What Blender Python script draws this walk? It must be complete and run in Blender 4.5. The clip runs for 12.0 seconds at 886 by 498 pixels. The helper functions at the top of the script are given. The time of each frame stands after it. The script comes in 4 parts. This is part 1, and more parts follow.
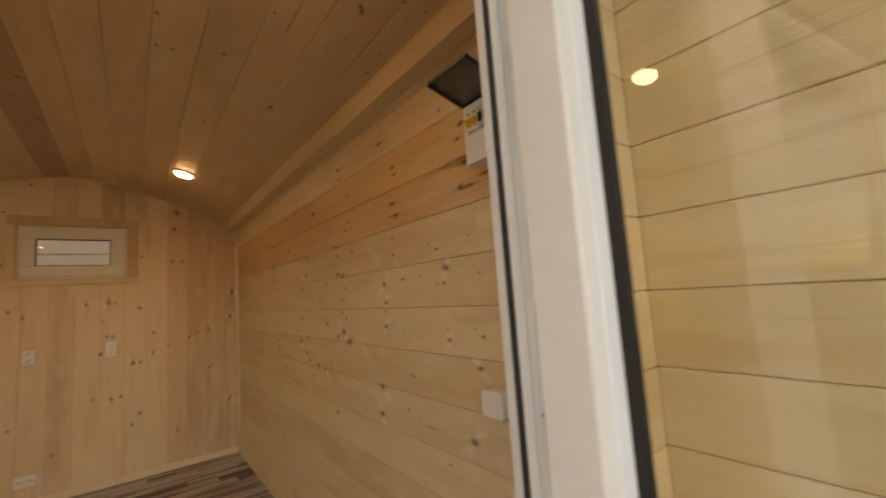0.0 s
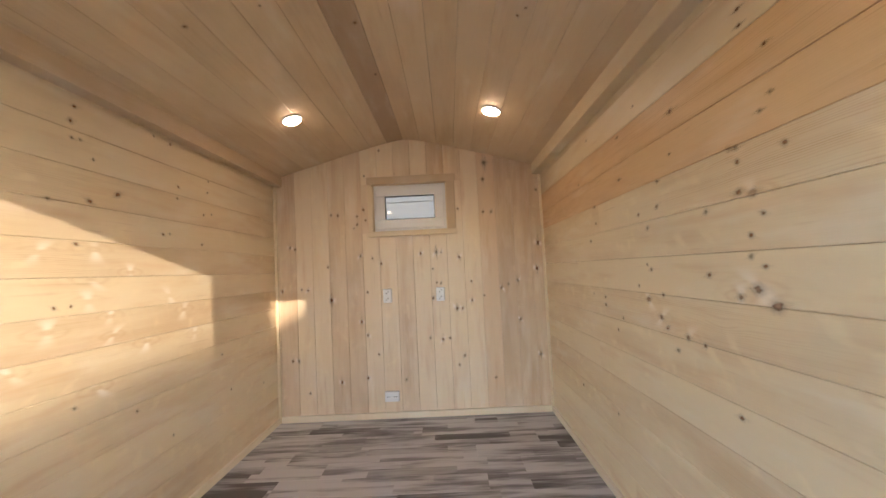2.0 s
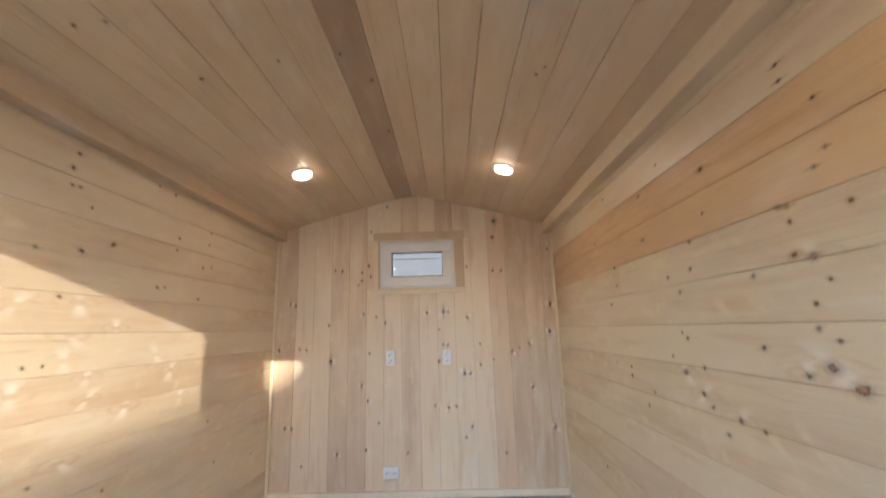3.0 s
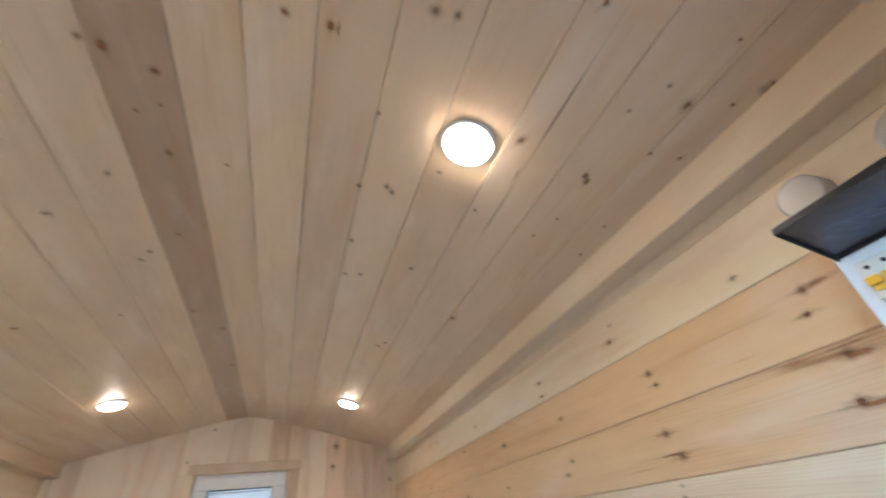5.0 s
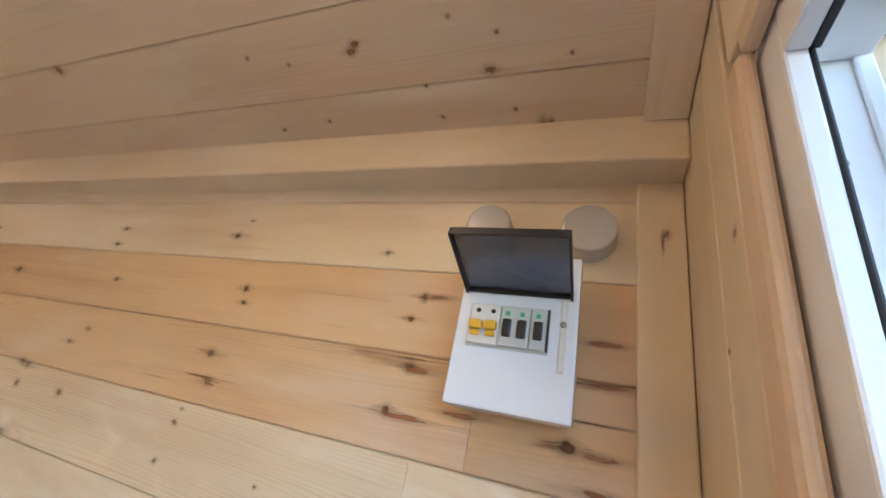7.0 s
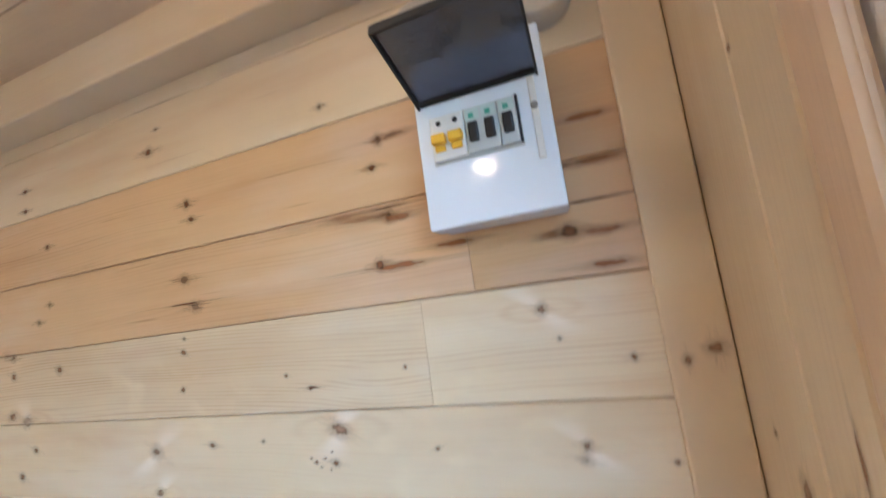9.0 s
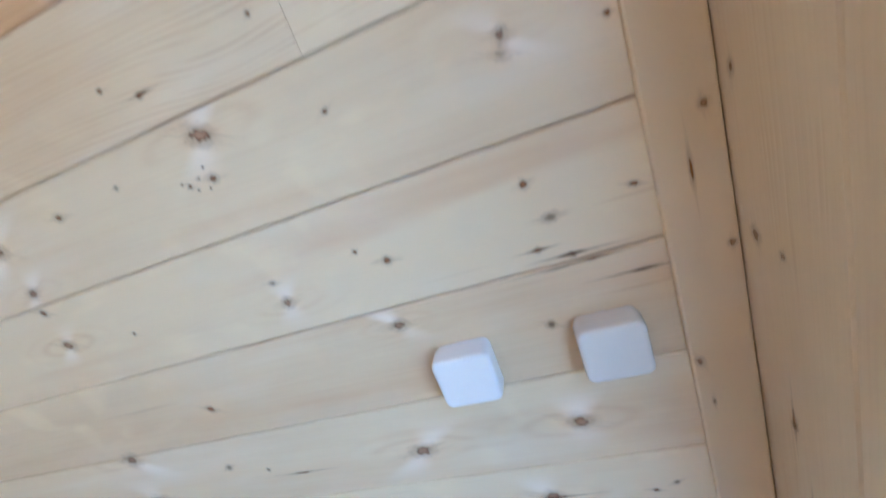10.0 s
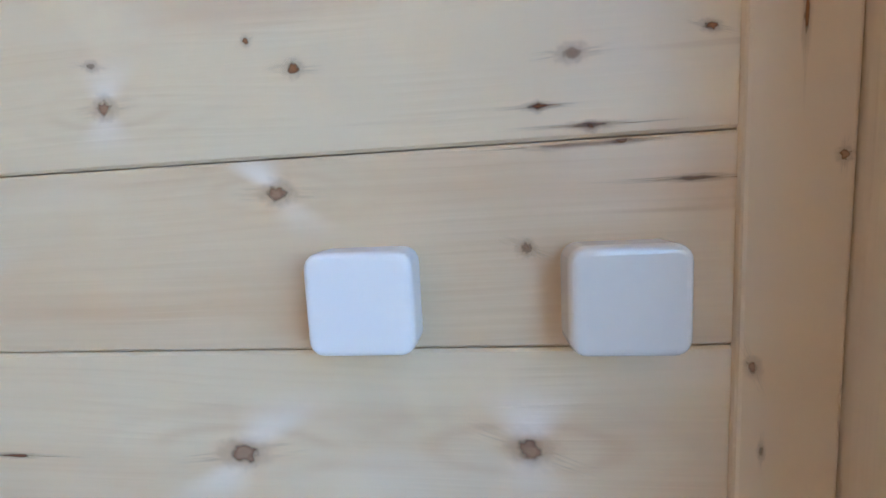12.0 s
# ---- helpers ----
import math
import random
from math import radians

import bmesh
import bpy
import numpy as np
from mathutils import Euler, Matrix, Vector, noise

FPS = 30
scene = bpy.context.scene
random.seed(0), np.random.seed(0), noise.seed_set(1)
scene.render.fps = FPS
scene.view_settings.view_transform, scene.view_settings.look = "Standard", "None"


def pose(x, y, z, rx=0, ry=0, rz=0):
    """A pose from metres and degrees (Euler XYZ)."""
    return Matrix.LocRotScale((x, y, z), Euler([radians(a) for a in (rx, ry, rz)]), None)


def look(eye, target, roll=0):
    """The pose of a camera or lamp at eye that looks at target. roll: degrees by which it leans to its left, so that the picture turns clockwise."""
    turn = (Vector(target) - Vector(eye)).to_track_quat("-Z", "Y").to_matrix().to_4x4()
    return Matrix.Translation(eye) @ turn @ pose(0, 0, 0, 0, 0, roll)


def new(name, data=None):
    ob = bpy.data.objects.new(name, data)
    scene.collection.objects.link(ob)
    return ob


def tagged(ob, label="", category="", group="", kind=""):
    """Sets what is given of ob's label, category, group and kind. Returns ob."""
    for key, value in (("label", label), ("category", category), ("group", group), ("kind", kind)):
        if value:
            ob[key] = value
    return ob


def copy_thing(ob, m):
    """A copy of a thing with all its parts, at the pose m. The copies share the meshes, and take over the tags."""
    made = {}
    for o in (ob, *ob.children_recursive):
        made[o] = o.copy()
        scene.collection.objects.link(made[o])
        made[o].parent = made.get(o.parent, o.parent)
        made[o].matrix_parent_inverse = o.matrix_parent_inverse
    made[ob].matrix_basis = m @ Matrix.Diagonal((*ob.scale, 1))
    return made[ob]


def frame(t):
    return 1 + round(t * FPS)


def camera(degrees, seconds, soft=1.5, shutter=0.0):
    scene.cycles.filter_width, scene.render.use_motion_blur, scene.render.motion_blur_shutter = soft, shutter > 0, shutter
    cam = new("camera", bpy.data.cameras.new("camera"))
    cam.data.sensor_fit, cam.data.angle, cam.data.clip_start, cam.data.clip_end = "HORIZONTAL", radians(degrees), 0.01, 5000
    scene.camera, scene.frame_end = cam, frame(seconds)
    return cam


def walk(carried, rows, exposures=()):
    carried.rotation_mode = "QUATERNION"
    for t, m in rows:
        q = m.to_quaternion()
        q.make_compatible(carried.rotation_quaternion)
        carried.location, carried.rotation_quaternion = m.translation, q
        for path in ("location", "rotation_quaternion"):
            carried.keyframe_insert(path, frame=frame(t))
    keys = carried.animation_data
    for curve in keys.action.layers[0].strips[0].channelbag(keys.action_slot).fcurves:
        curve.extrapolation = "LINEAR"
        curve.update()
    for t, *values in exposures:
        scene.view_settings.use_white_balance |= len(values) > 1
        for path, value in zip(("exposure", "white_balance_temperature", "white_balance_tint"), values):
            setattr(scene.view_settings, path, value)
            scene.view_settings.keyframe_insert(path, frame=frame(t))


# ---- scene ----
cam = camera(95.4, 12.0, soft=1.5, shutter=0.3)
PATH = [
    (0, (-0.746, -3.985, 1.228), (0.473, -2.414, 1.441), -4.0),
    (0.5, (-0.739, -3.814, 1.229), (0.099, -2.004, 1.388), -4.3),
    (1, (-0.713, -3.626, 1.268), (-0.344, -1.666, 1.414), -4.7),
    (1.5, (-0.737, -3.484, 1.235), (-0.656, -1.489, 1.351), -3.9),
    (2, (-0.79, -3.316, 1.173), (-0.814, -1.319, 1.277), -2.8),
    (2.5, (-0.829, -3.176, 1.142), (-0.866, -1.183, 1.295), -1.8),
    (3, (-0.835, -3.199, 1.192), (-0.86, -1.237, 1.58), -1.6),
    (3.2, (-0.829, -3.265, 1.242), (-0.852, -1.346, 1.804), -1.3),
    (4.8, (-0.842, -3.548, 1.405), (-0.453, -2.002, 2.613), -4.3),
    (5, (-0.81, -3.519, 1.427), (-0.189, -2.0, 2.57), -6.7),
    (5.5, (-0.745, -3.47, 1.459), (0.385, -2.142, 2.439), -9.5),
    (6, (-0.682, -3.434, 1.474), (0.778, -2.394, 2.363), -5.9),
    (6.5, (-0.642, -3.421, 1.502), (0.943, -2.584, 2.39), 3.2),
    (6.7, (-0.621, -3.42, 1.501), (0.992, -2.626, 2.377), 7.7),
    (8.3, (-0.483, -3.391, 1.475), (1.252, -2.811, 2.280), 22.1),
    (8.5, (-0.488, -3.399, 1.466), (1.257, -2.777, 2.22), 16.8),
    (9, (-0.51, -3.399, 1.468), (1.367, -2.748, 1.706), -7.8),
    (9.5, (-0.451, -3.385, 1.379), (1.437, -2.779, 1.125), -20.5),
    (10, (-0.414, -3.359, 1.233), (1.42, -2.839, 0.625), -21.4),
    (10.5, (-0.404, -3.334, 1.099), (1.467, -2.926, 0.52), -14.6),
    (11, (-0.346, -3.31, 1.008), (1.619, -3.048, 0.744), -4.3),
    (11.5, (-0.271, -3.3, 1.002), (1.71, -3.12, 0.798), -2.1),
    (12, (-0.281, -3.303, 1.003), (1.695, -3.087, 0.783), -2.9),
]
walk(cam, [(t, look(e, g, r)) for t, e, g, r in PATH],
     exposures=[(0.0, 2.16, 10800, 27), (0.5, 2.47, 12500, 23), (1.0, 2.85, 9600, 21), (1.7, 3.3, 6300, 16), (3.2, 3.38, 5200, 14),
                (4.8, 3.78, 4700, 9), (5.6, 3.76, 4640, 9), (6.5, 3.66, 5400, 15), (8.5, 3.68, 4980, 13), (9.3, 3.70, 4900, 13),
                (10.0, 3.60, 4600, 12), (12.0, 3.44, 4750, 13)])

# ---- world and light ----
SUN = Vector((1.0, -2.69, 0.646)).normalized()
world = bpy.data.worlds.new("sky")
scene.world = world
world.use_nodes = True
wn = world.node_tree
sky = wn.nodes.new("ShaderNodeTexSky")
sky.sky_type, sky.sun_disc = "NISHITA", False
sky.sun_elevation = math.asin(SUN.z)
sky.dust_density = 0.2
sky.sun_rotation = math.atan2(SUN.x, SUN.y)
wn.links.new(sky.outputs[0], wn.nodes["Background"].inputs[0])
wn.nodes["Background"].inputs[1].default_value = 0.15
sun = new("sun", bpy.data.lights.new("sun", "SUN"))
sun.data.energy, sun.data.angle, sun.data.color = 0.62, radians(0.53), (1.0, 0.80, 0.52)
sun.matrix_world = look(SUN * 30, (0, 0, 0))

# ---- measures of the cabin (right wall x = 0, end wall y = 0, floor z = 0) ----
WX, FY = -2.217, -3.53
MID = WX / 2
PITCH = 0.1428


def vault(x):
    """Height of the shallow rounded ceiling."""
    return 2.31 - 0.28 * math.sqrt((x - MID) ** 2 + 0.0144)


# ---- materials ----
class Graph:
    def __init__(self, name):
        self.mat = bpy.data.materials.new(name)
        self.mat.use_nodes = True
        self.t = self.mat.node_tree
        self.out = self.t.nodes["Principled BSDF"]

    def put(self, socket, v):
        if isinstance(v, bpy.types.NodeSocket):
            self.t.links.new(v, socket)
        elif isinstance(v, tuple) and len(v) == 3 and socket.type == "RGBA":
            socket.default_value = (*v, 1)
        else:
            socket.default_value = v

    def node(self, kind, *ins, **props):
        n = self.t.nodes.new("ShaderNode" + kind)
        for k, v in props.items():
            if k == "op":
                n.operation = v
            elif k == "dims":
                n.noise_dimensions = v
            elif k == "blend":
                n.blend_type = v
        for i, v in enumerate(ins):
            if v is not None:
                self.put(n.inputs[i], v)
        return n

    def m(self, op, a, b=0.0, c=0.0):
        return self.node("Math", a, b, c, op=op).outputs[0]

    def vec(self, x, y, z):
        return self.node("CombineXYZ", x, y, z).outputs[0]

    def noise(self, v, scale, detail=3.0, rough=0.55):
        n = self.node("TexNoise")
        self.put(n.inputs["Vector"], v)
        self.put(n.inputs["Scale"], scale)
        self.put(n.inputs["Detail"], detail)
        self.put(n.inputs["Roughness"], rough)
        return n.outputs["Fac"]

    def mix(self, f, a, b, blend="MIX"):
        n = self.t.nodes.new("ShaderNodeMix")
        n.data_type, n.blend_type = "RGBA", blend
        self.put(n.inputs[0], f)
        self.put(n.inputs[6], a)
        self.put(n.inputs[7], b)
        return n.outputs[2]

    def ramp(self, v, a, b):
        n = self.t.nodes.new("ShaderNodeMapRange")
        n.interpolation_type = "SMOOTHSTEP"
        self.put(n.inputs[0], v)
        self.put(n.inputs[1], a)
        self.put(n.inputs[2], b)
        return n.outputs[0]

    def bump(self, h, strength, distance):
        n = self.t.nodes.new("ShaderNodeBump")
        self.put(n.inputs["Strength"], strength)
        self.put(n.inputs["Distance"], distance)
        self.put(n.inputs["Height"], h)
        self.put(self.out.inputs["Normal"], n.outputs[0])

    def set(self, **kw):
        for k, v in kw.items():
            self.put(self.out.inputs[k.replace("_", " ")], v)
        return self.mat


def pine(name, light, dark, knots=1.0, vary=0.5, rough=0.38, seed=0.0, resin=0.22, figure=0.08, sheens=0, rings=1.0):
    """Softwood board: local X runs along the board."""
    g = Graph(name)
    obj = g.node("TexCoord").outputs["Object"]
    s = g.node("SeparateXYZ", obj)
    rnd = g.m("FRACT", g.m("ADD", g.m("MULTIPLY", g.node("ObjectInfo").outputs["Random"], 7.31),
                           g.m("ADD", g.node("NewGeometry").outputs["Random Per Island"], seed)))
    u = g.m("ADD", s.outputs[0], g.m("MULTIPLY", rnd, 31.7))
    v = g.m("ADD", s.outputs[1], g.m("MULTIPLY", rnd, 17.3))
    # knots
    k = g.node("TexVoronoi")
    g.put(k.inputs["Vector"], g.vec(g.m("MULTIPLY", u, 2.3), g.m("MULTIPLY", v, 4.6), rnd))
    g.put(k.inputs["Scale"], 1.0)
    kd = k.outputs["Distance"]
    kr = g.node("SeparateXYZ", k.outputs["Color"])
    size = g.m("MULTIPLY", g.m("MULTIPLY", g.m("POWER", kr.outputs[0], 2.4), 0.044 * knots), 1.0)
    wob = g.m("ADD", kd, g.m("MULTIPLY", g.m("SUBTRACT", g.noise(g.vec(u, v, 0.0), 60.0), 0.5), 0.03))
    knot = g.m("SUBTRACT", 1.0, g.ramp(g.m("SUBTRACT", wob, size), -0.012, 0.012))
    halo = g.m("MULTIPLY", g.m("SUBTRACT", 1.0, g.ramp(kd, 0.0, 0.30)), kr.outputs[0])
    # growth rings, drawn round the knots
    drift = g.noise(g.vec(g.m("MULTIPLY", u, 0.9), g.m("MULTIPLY", v, 3.0), rnd), 1.0, 2.0)
    wander = g.noise(g.vec(g.m("MULTIPLY", u, 1.1), g.m("MULTIPLY", v, 22.0), rnd), 1.0, 2.0)
    bend = g.m("ADD", g.m("ADD", g.m("MULTIPLY", drift, 15.0), g.m("MULTIPLY", wander, 3.2)), g.m("MULTIPLY", halo, 2.2))
    ring = g.m("SINE", g.m("ADD", g.m("MULTIPLY", v, 950.0), g.m("MULTIPLY", bend, 6.28)))
    ring = g.m("POWER", g.m("MULTIPLY_ADD", ring, 0.5, 0.5), 2.5)
    ring = g.m("MULTIPLY", ring, g.ramp(g.noise(g.vec(g.m("MULTIPLY", u, 0.8), g.m("MULTIPLY", v, 75.0), g.m("ADD", rnd, 2.0)), 1.0, 3.0), 0.34, 0.68))
    fibre = g.noise(g.vec(g.m("MULTIPLY", u, 6.0), g.m("MULTIPLY", v, 240.0), rnd), 1.0, 3.0)
    cloud = g.noise(g.vec(g.m("MULTIPLY", u, 1.6), g.m("MULTIPLY", v, 7.0), rnd), 1.0, 3.0)
    fade = g.noise(g.vec(g.m("MULTIPLY", u, 0.7), g.m("MULTIPLY", v, 2.0), g.m("ADD", rnd, 4.0)), 1.0, 1.0)
    mixv = g.m("ADD", g.m("MULTIPLY", g.m("MULTIPLY", ring, g.ramp(fade, 0.40, 0.70)), 0.38 * rings), g.m("MULTIPLY", fibre, 0.20))
    mixv = g.m("ADD", mixv, g.m("MULTIPLY", g.ramp(cloud, 0.35, 0.75), 0.30))
    mixv = g.m("ADD", mixv, g.m("MULTIPLY", g.m("SUBTRACT", rnd, 0.45), vary))
    mixv = g.m("ADD", mixv, g.m("MULTIPLY", halo, 0.10))
    col = g.mix(g.ramp(mixv, 0.0, 1.0), light, dark)
    # bleached and honey-toned blotches
    blot = g.ramp(g.noise(g.vec(g.m("MULTIPLY", u, 2.4), g.m("MULTIPLY", v, 10.0), g.m("ADD", rnd, 7.0)), 1.0, 3.0), 0.50, 0.78)
    col = g.mix(g.m("MULTIPLY", blot, 0.40), col, tuple(c + (0.92 - c) * 0.45 for c in light))
    warm = g.ramp(g.noise(g.vec(g.m("MULTIPLY", u, 1.7), g.m("MULTIPLY", v, 14.0), g.m("ADD", rnd, 11.0)), 1.0, 3.0), 0.52, 0.80)
    col = g.mix(g.m("MULTIPLY", warm, 0.45), col, tuple(c * k for c, k in zip(dark, (1.05, 0.92, 0.80))))
    # curly figure beside the knots, its silky sheen lightened into the colour
    curl = g.noise(g.vec(g.m("ADD", g.m("MULTIPLY", u, 13.0), g.m("MULTIPLY", drift, 5.0)), g.m("ADD", g.m("MULTIPLY", v, 17.0), g.m("MULTIPLY", cloud, 3.0)), g.m("ADD", rnd, 19.0)), 1.0, 2.0, 0.45)
    curl = g.m("MULTIPLY", g.ramp(curl, 0.50, 0.78), g.ramp(g.noise(g.vec(g.m("MULTIPLY", u, 2.6), g.m("MULTIPLY", v, 6.0), g.m("ADD", rnd, 23.0)), 1.0, 1.0), 0.44, 0.62))
    col = g.mix(g.m("MULTIPLY", curl, figure), col, tuple(min(0.92, c * k) for c, k in zip(light, (1.17, 1.19, 1.16))))
    # painted pale sheen and bent growth lines beside a board's own large knots
    sheen = 0.0
    for k in range(sheens):
        a = g.t.nodes.new("ShaderNodeAttribute")
        a.attribute_type, a.attribute_name = "OBJECT", "sheen_" + "abcdef"[k]
        c = g.node("SeparateXYZ", a.outputs["Vector"])
        r = g.m("MAXIMUM", c.outputs[2], 0.0001)
        fx = g.m("DIVIDE", g.m("SUBTRACT", s.outputs[0], c.outputs[0]), r)
        fy = g.m("DIVIDE", g.m("SUBTRACT", s.outputs[1], c.outputs[1]), r)
        tilt = g.m("FRACT", g.m("MULTIPLY", c.outputs[0], 37.7))
        reach = g.m("ABSOLUTE", fy)
        lean = g.m("ADD", g.m("ADD", fx, g.m("MULTIPLY", fy, g.m("MULTIPLY", g.m("SUBTRACT", tilt, 0.5), 2.2))), g.m("MULTIPLY", g.m("SUBTRACT", cloud, 0.5), 2.5))
        lobe = g.m("SUBTRACT", 1.0, g.ramp(g.m("DIVIDE", g.m("ABSOLUTE", lean), g.m("MULTIPLY_ADD", reach, 0.62, 0.9)), 0.1, 1.35))
        lobe = g.m("MULTIPLY", g.m("MULTIPLY", lobe, g.m("SUBTRACT", 1.0, g.ramp(reach, 1.4, 5.0))), g.ramp(reach, 0.3, 1.2))
        side = g.m("FRACT", g.m("MULTIPLY", c.outputs[0], 91.3))
        lobe = g.m("MULTIPLY", lobe, g.m("MULTIPLY_ADD", g.ramp(fy, -0.5, 0.5), g.m("MULTIPLY_ADD", side, 1.2, -0.6), g.m("MULTIPLY_ADD", side, -0.6, 1.0)))
        sheen = g.m("MAXIMUM", sheen, lobe)
        d = g.m("SQRT", g.m("ADD", g.m("POWER", g.m("MULTIPLY", fx, 0.28), 2.0), g.m("POWER", fy, 2.0)))
        d = g.m("ADD", d, g.m("MULTIPLY", g.m("SUBTRACT", cloud, 0.5), 2.0))
        arc = g.m("POWER", g.m("MULTIPLY_ADD", g.m("SINE", g.m("MULTIPLY", d, 4.6)), 0.5, 0.5), 2.0)
        arc = g.m("MULTIPLY", g.m("MULTIPLY", arc, g.m("SUBTRACT", 1.0, g.ramp(d, 1.0, 4.0))), g.ramp(c.outputs[2], 0.0, 0.002))
        col = g.mix(g.m("MULTIPLY", g.m("MULTIPLY", arc, g.ramp(wander, 0.30, 0.62)), 0.28), col, tuple(q * w for q, w in zip(dark, (0.95, 0.85, 0.75))))
    if sheens:
        col = g.mix(g.m("MULTIPLY", sheen, 0.95), col, tuple(min(0.93, q * w) for q, w in zip(light, (1.17, 1.27, 1.60))))
    # resin streaks trailing from the knots
    streak = g.ramp(g.noise(g.vec(g.m("MULTIPLY", u, 3.2), g.m("MULTIPLY", v, 70.0), rnd), 1.0, 2.0), 0.66, 0.8)
    col = g.mix(g.m("MULTIPLY", streak, resin), col, (0.30, 0.14, 0.05))
    core = g.noise(g.vec(u, v, 0.0), 150.0)
    col = g.mix(g.m("MULTIPLY", knot, 0.85), col, g.mix(core, (0.05, 0.022, 0.010), (0.20, 0.09, 0.04)))
    g.bump(g.m("ADD", g.m("ADD", g.m("MULTIPLY", ring, 0.5), g.m("MULTIPLY", curl, 3.0 * figure)), g.m("ADD", fibre, g.m("MULTIPLY", knot, 1.5))), 0.22, 0.0012)
    return g.set(Base_Color=col, Roughness=g.m("ADD", rough - 0.08, g.m("SUBTRACT", g.m("MULTIPLY", fibre, 0.2), g.m("ADD", g.m("MULTIPLY", curl, 0.07), g.m("MULTIPLY", sheen, 0.10)))),
                 Specular_IOR_Level=0.5)


def plain(name, colour, rough=0.4, metal=0.0, spots=0.06, relief=0.0, **kw):
    """Paint, plastic or metal with faint mottling and scuffs."""
    g = Graph(name)
    obj = g.node("TexCoord").outputs["Object"]
    n = g.noise(obj, 9.0, 4.0)
    f = g.noise(obj, 130.0, 2.0)
    dark = tuple(c * (1 - 3 * spots) for c in colour)
    col = g.mix(g.m("MULTIPLY", g.m("ADD", n, g.m("MULTIPLY", f, 0.4)), 0.5), colour, dark)
    if relief:
        g.bump(f, 0.3, relief)
    return g.set(Base_Color=col, Roughness=g.m("ADD", rough - 0.06, g.m("MULTIPLY", n, 0.12)), Metallic=metal, **kw)


def laminate(name):
    """Grey-brown weathered floor print in staggered narrow strips; local X along the plank."""
    g = Graph(name)
    obj = g.node("TexCoord").outputs["Object"]
    s = g.node("SeparateXYZ", obj)
    rnd = g.node("ObjectInfo").outputs["Random"]
    u = g.m("ADD", s.outputs[0], g.m("MULTIPLY", rnd, 23.0))
    row = g.m("FLOOR", g.m("DIVIDE", s.outputs[1], 0.0945))
    shift = g.node("TexWhiteNoise", g.vec(row, rnd, 3.0)).outputs["Value"]
    cell = g.m("FLOOR", g.m("ADD", g.m("MULTIPLY", u, 1.9), g.m("MULTIPLY", shift, 5.0)))
    tone = g.node("TexWhiteNoise", g.vec(row, cell, rnd)).outputs["Value"]
    grain = g.noise(g.vec(g.m("MULTIPLY", u, 4.0), g.m("MULTIPLY", s.outputs[1], 55.0), tone), 1.0, 5.0, 0.65)
    patch = g.noise(g.vec(g.m("MULTIPLY", u, 1.5), g.m("MULTIPLY", s.outputs[1], 11.0), tone), 1.0, 4.0)
    val = g.m("ADD", g.m("MULTIPLY", g.ramp(tone, 0.50, 0.95), 0.50),
              g.m("ADD", g.m("MULTIPLY", g.ramp(patch, 0.40, 0.66), 0.75), g.m("MULTIPLY", g.m("SUBTRACT", grain, 0.5), 0.7)))
    col = g.mix(g.ramp(val, 0.0, 1.1), (0.56, 0.54, 0.545), (0.085, 0.073, 0.073))
    g.bump(grain, 0.25, 0.0008)
    return g.set(Base_Color=col, Roughness=0.45)


def clear_pane(name, tint=(0.97, 0.99, 0.98), rough=0.0):
    g = Graph(name)
    return g.set(Base_Color=tint, Roughness=rough, Transmission_Weight=1.0, IOR=1.45)


def glow(name, colour, strength):
    g = Graph(name)
    return g.set(Base_Color=(0.9, 0.9, 0.9), Emission_Color=colour, Emission_Strength=strength, Roughness=0.4)


PALE = pine("pine_pale", (0.785, 0.657, 0.455), (0.565, 0.387, 0.215), vary=0.38, figure=0.4, sheens=6)
AMBER = pine("pine_amber", (0.72, 0.495, 0.27), (0.43, 0.23, 0.10), vary=0.25, resin=0.5)
GABLE = pine("pine_gable", (0.79, 0.66, 0.49), (0.55, 0.385, 0.24), vary=0.85, figure=0.35, sheens=3)
VAULT = pine("pine_vault", (0.70, 0.555, 0.37), (0.53, 0.385, 0.225), vary=0.42, knots=0.9)
UMBER = pine("pine_umber", (0.45, 0.32, 0.20), (0.35, 0.235, 0.135), vary=0.2)
TRIM = pine("pine_trim", (0.765, 0.64, 0.445), (0.58, 0.445, 0.275), vary=0.25, knots=0.8, rings=0.3)
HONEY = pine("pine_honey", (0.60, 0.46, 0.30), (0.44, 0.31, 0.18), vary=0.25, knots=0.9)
ROSY = pine("pine_rosy", (0.71, 0.54, 0.37), (0.52, 0.35, 0.21), vary=0.2, rings=0.5)
# amber pine with the shade near the front corner put into its colour
AMBER_SHADED = pine("pine_amber_shaded", (0.63, 0.41, 0.21), (0.41, 0.215, 0.093), vary=0.2, resin=0.5)
STRAW = pine("pine_straw", (0.75, 0.585, 0.36), (0.54, 0.37, 0.185), vary=0.30, figure=0.15)
SKIRT = pine("pine_skirting", (0.82, 0.73, 0.58), (0.64, 0.50, 0.34), vary=0.2, knots=0.3)
FLOOR = laminate("grey_laminate")
PVC = plain("white_pvc", (0.86, 0.865, 0.875), 0.32)
SHELL = plain("white_plastic", (0.84, 0.89, 0.965), 0.10, spots=0.03)
GREYBOX = plain("grey_plastic", (0.55, 0.53, 0.49), 0.24)
BREAKER = plain("breaker_grey", (0.62, 0.64, 0.62), 0.4)
YELLOW = plain("toggle_yellow", (0.85, 0.50, 0.02), 0.4)
BLACK = plain("toggle_black", (0.012, 0.012, 0.013), 0.4)
RUBBER = plain("rubber_black", (0.015, 0.015, 0.016), 0.6)
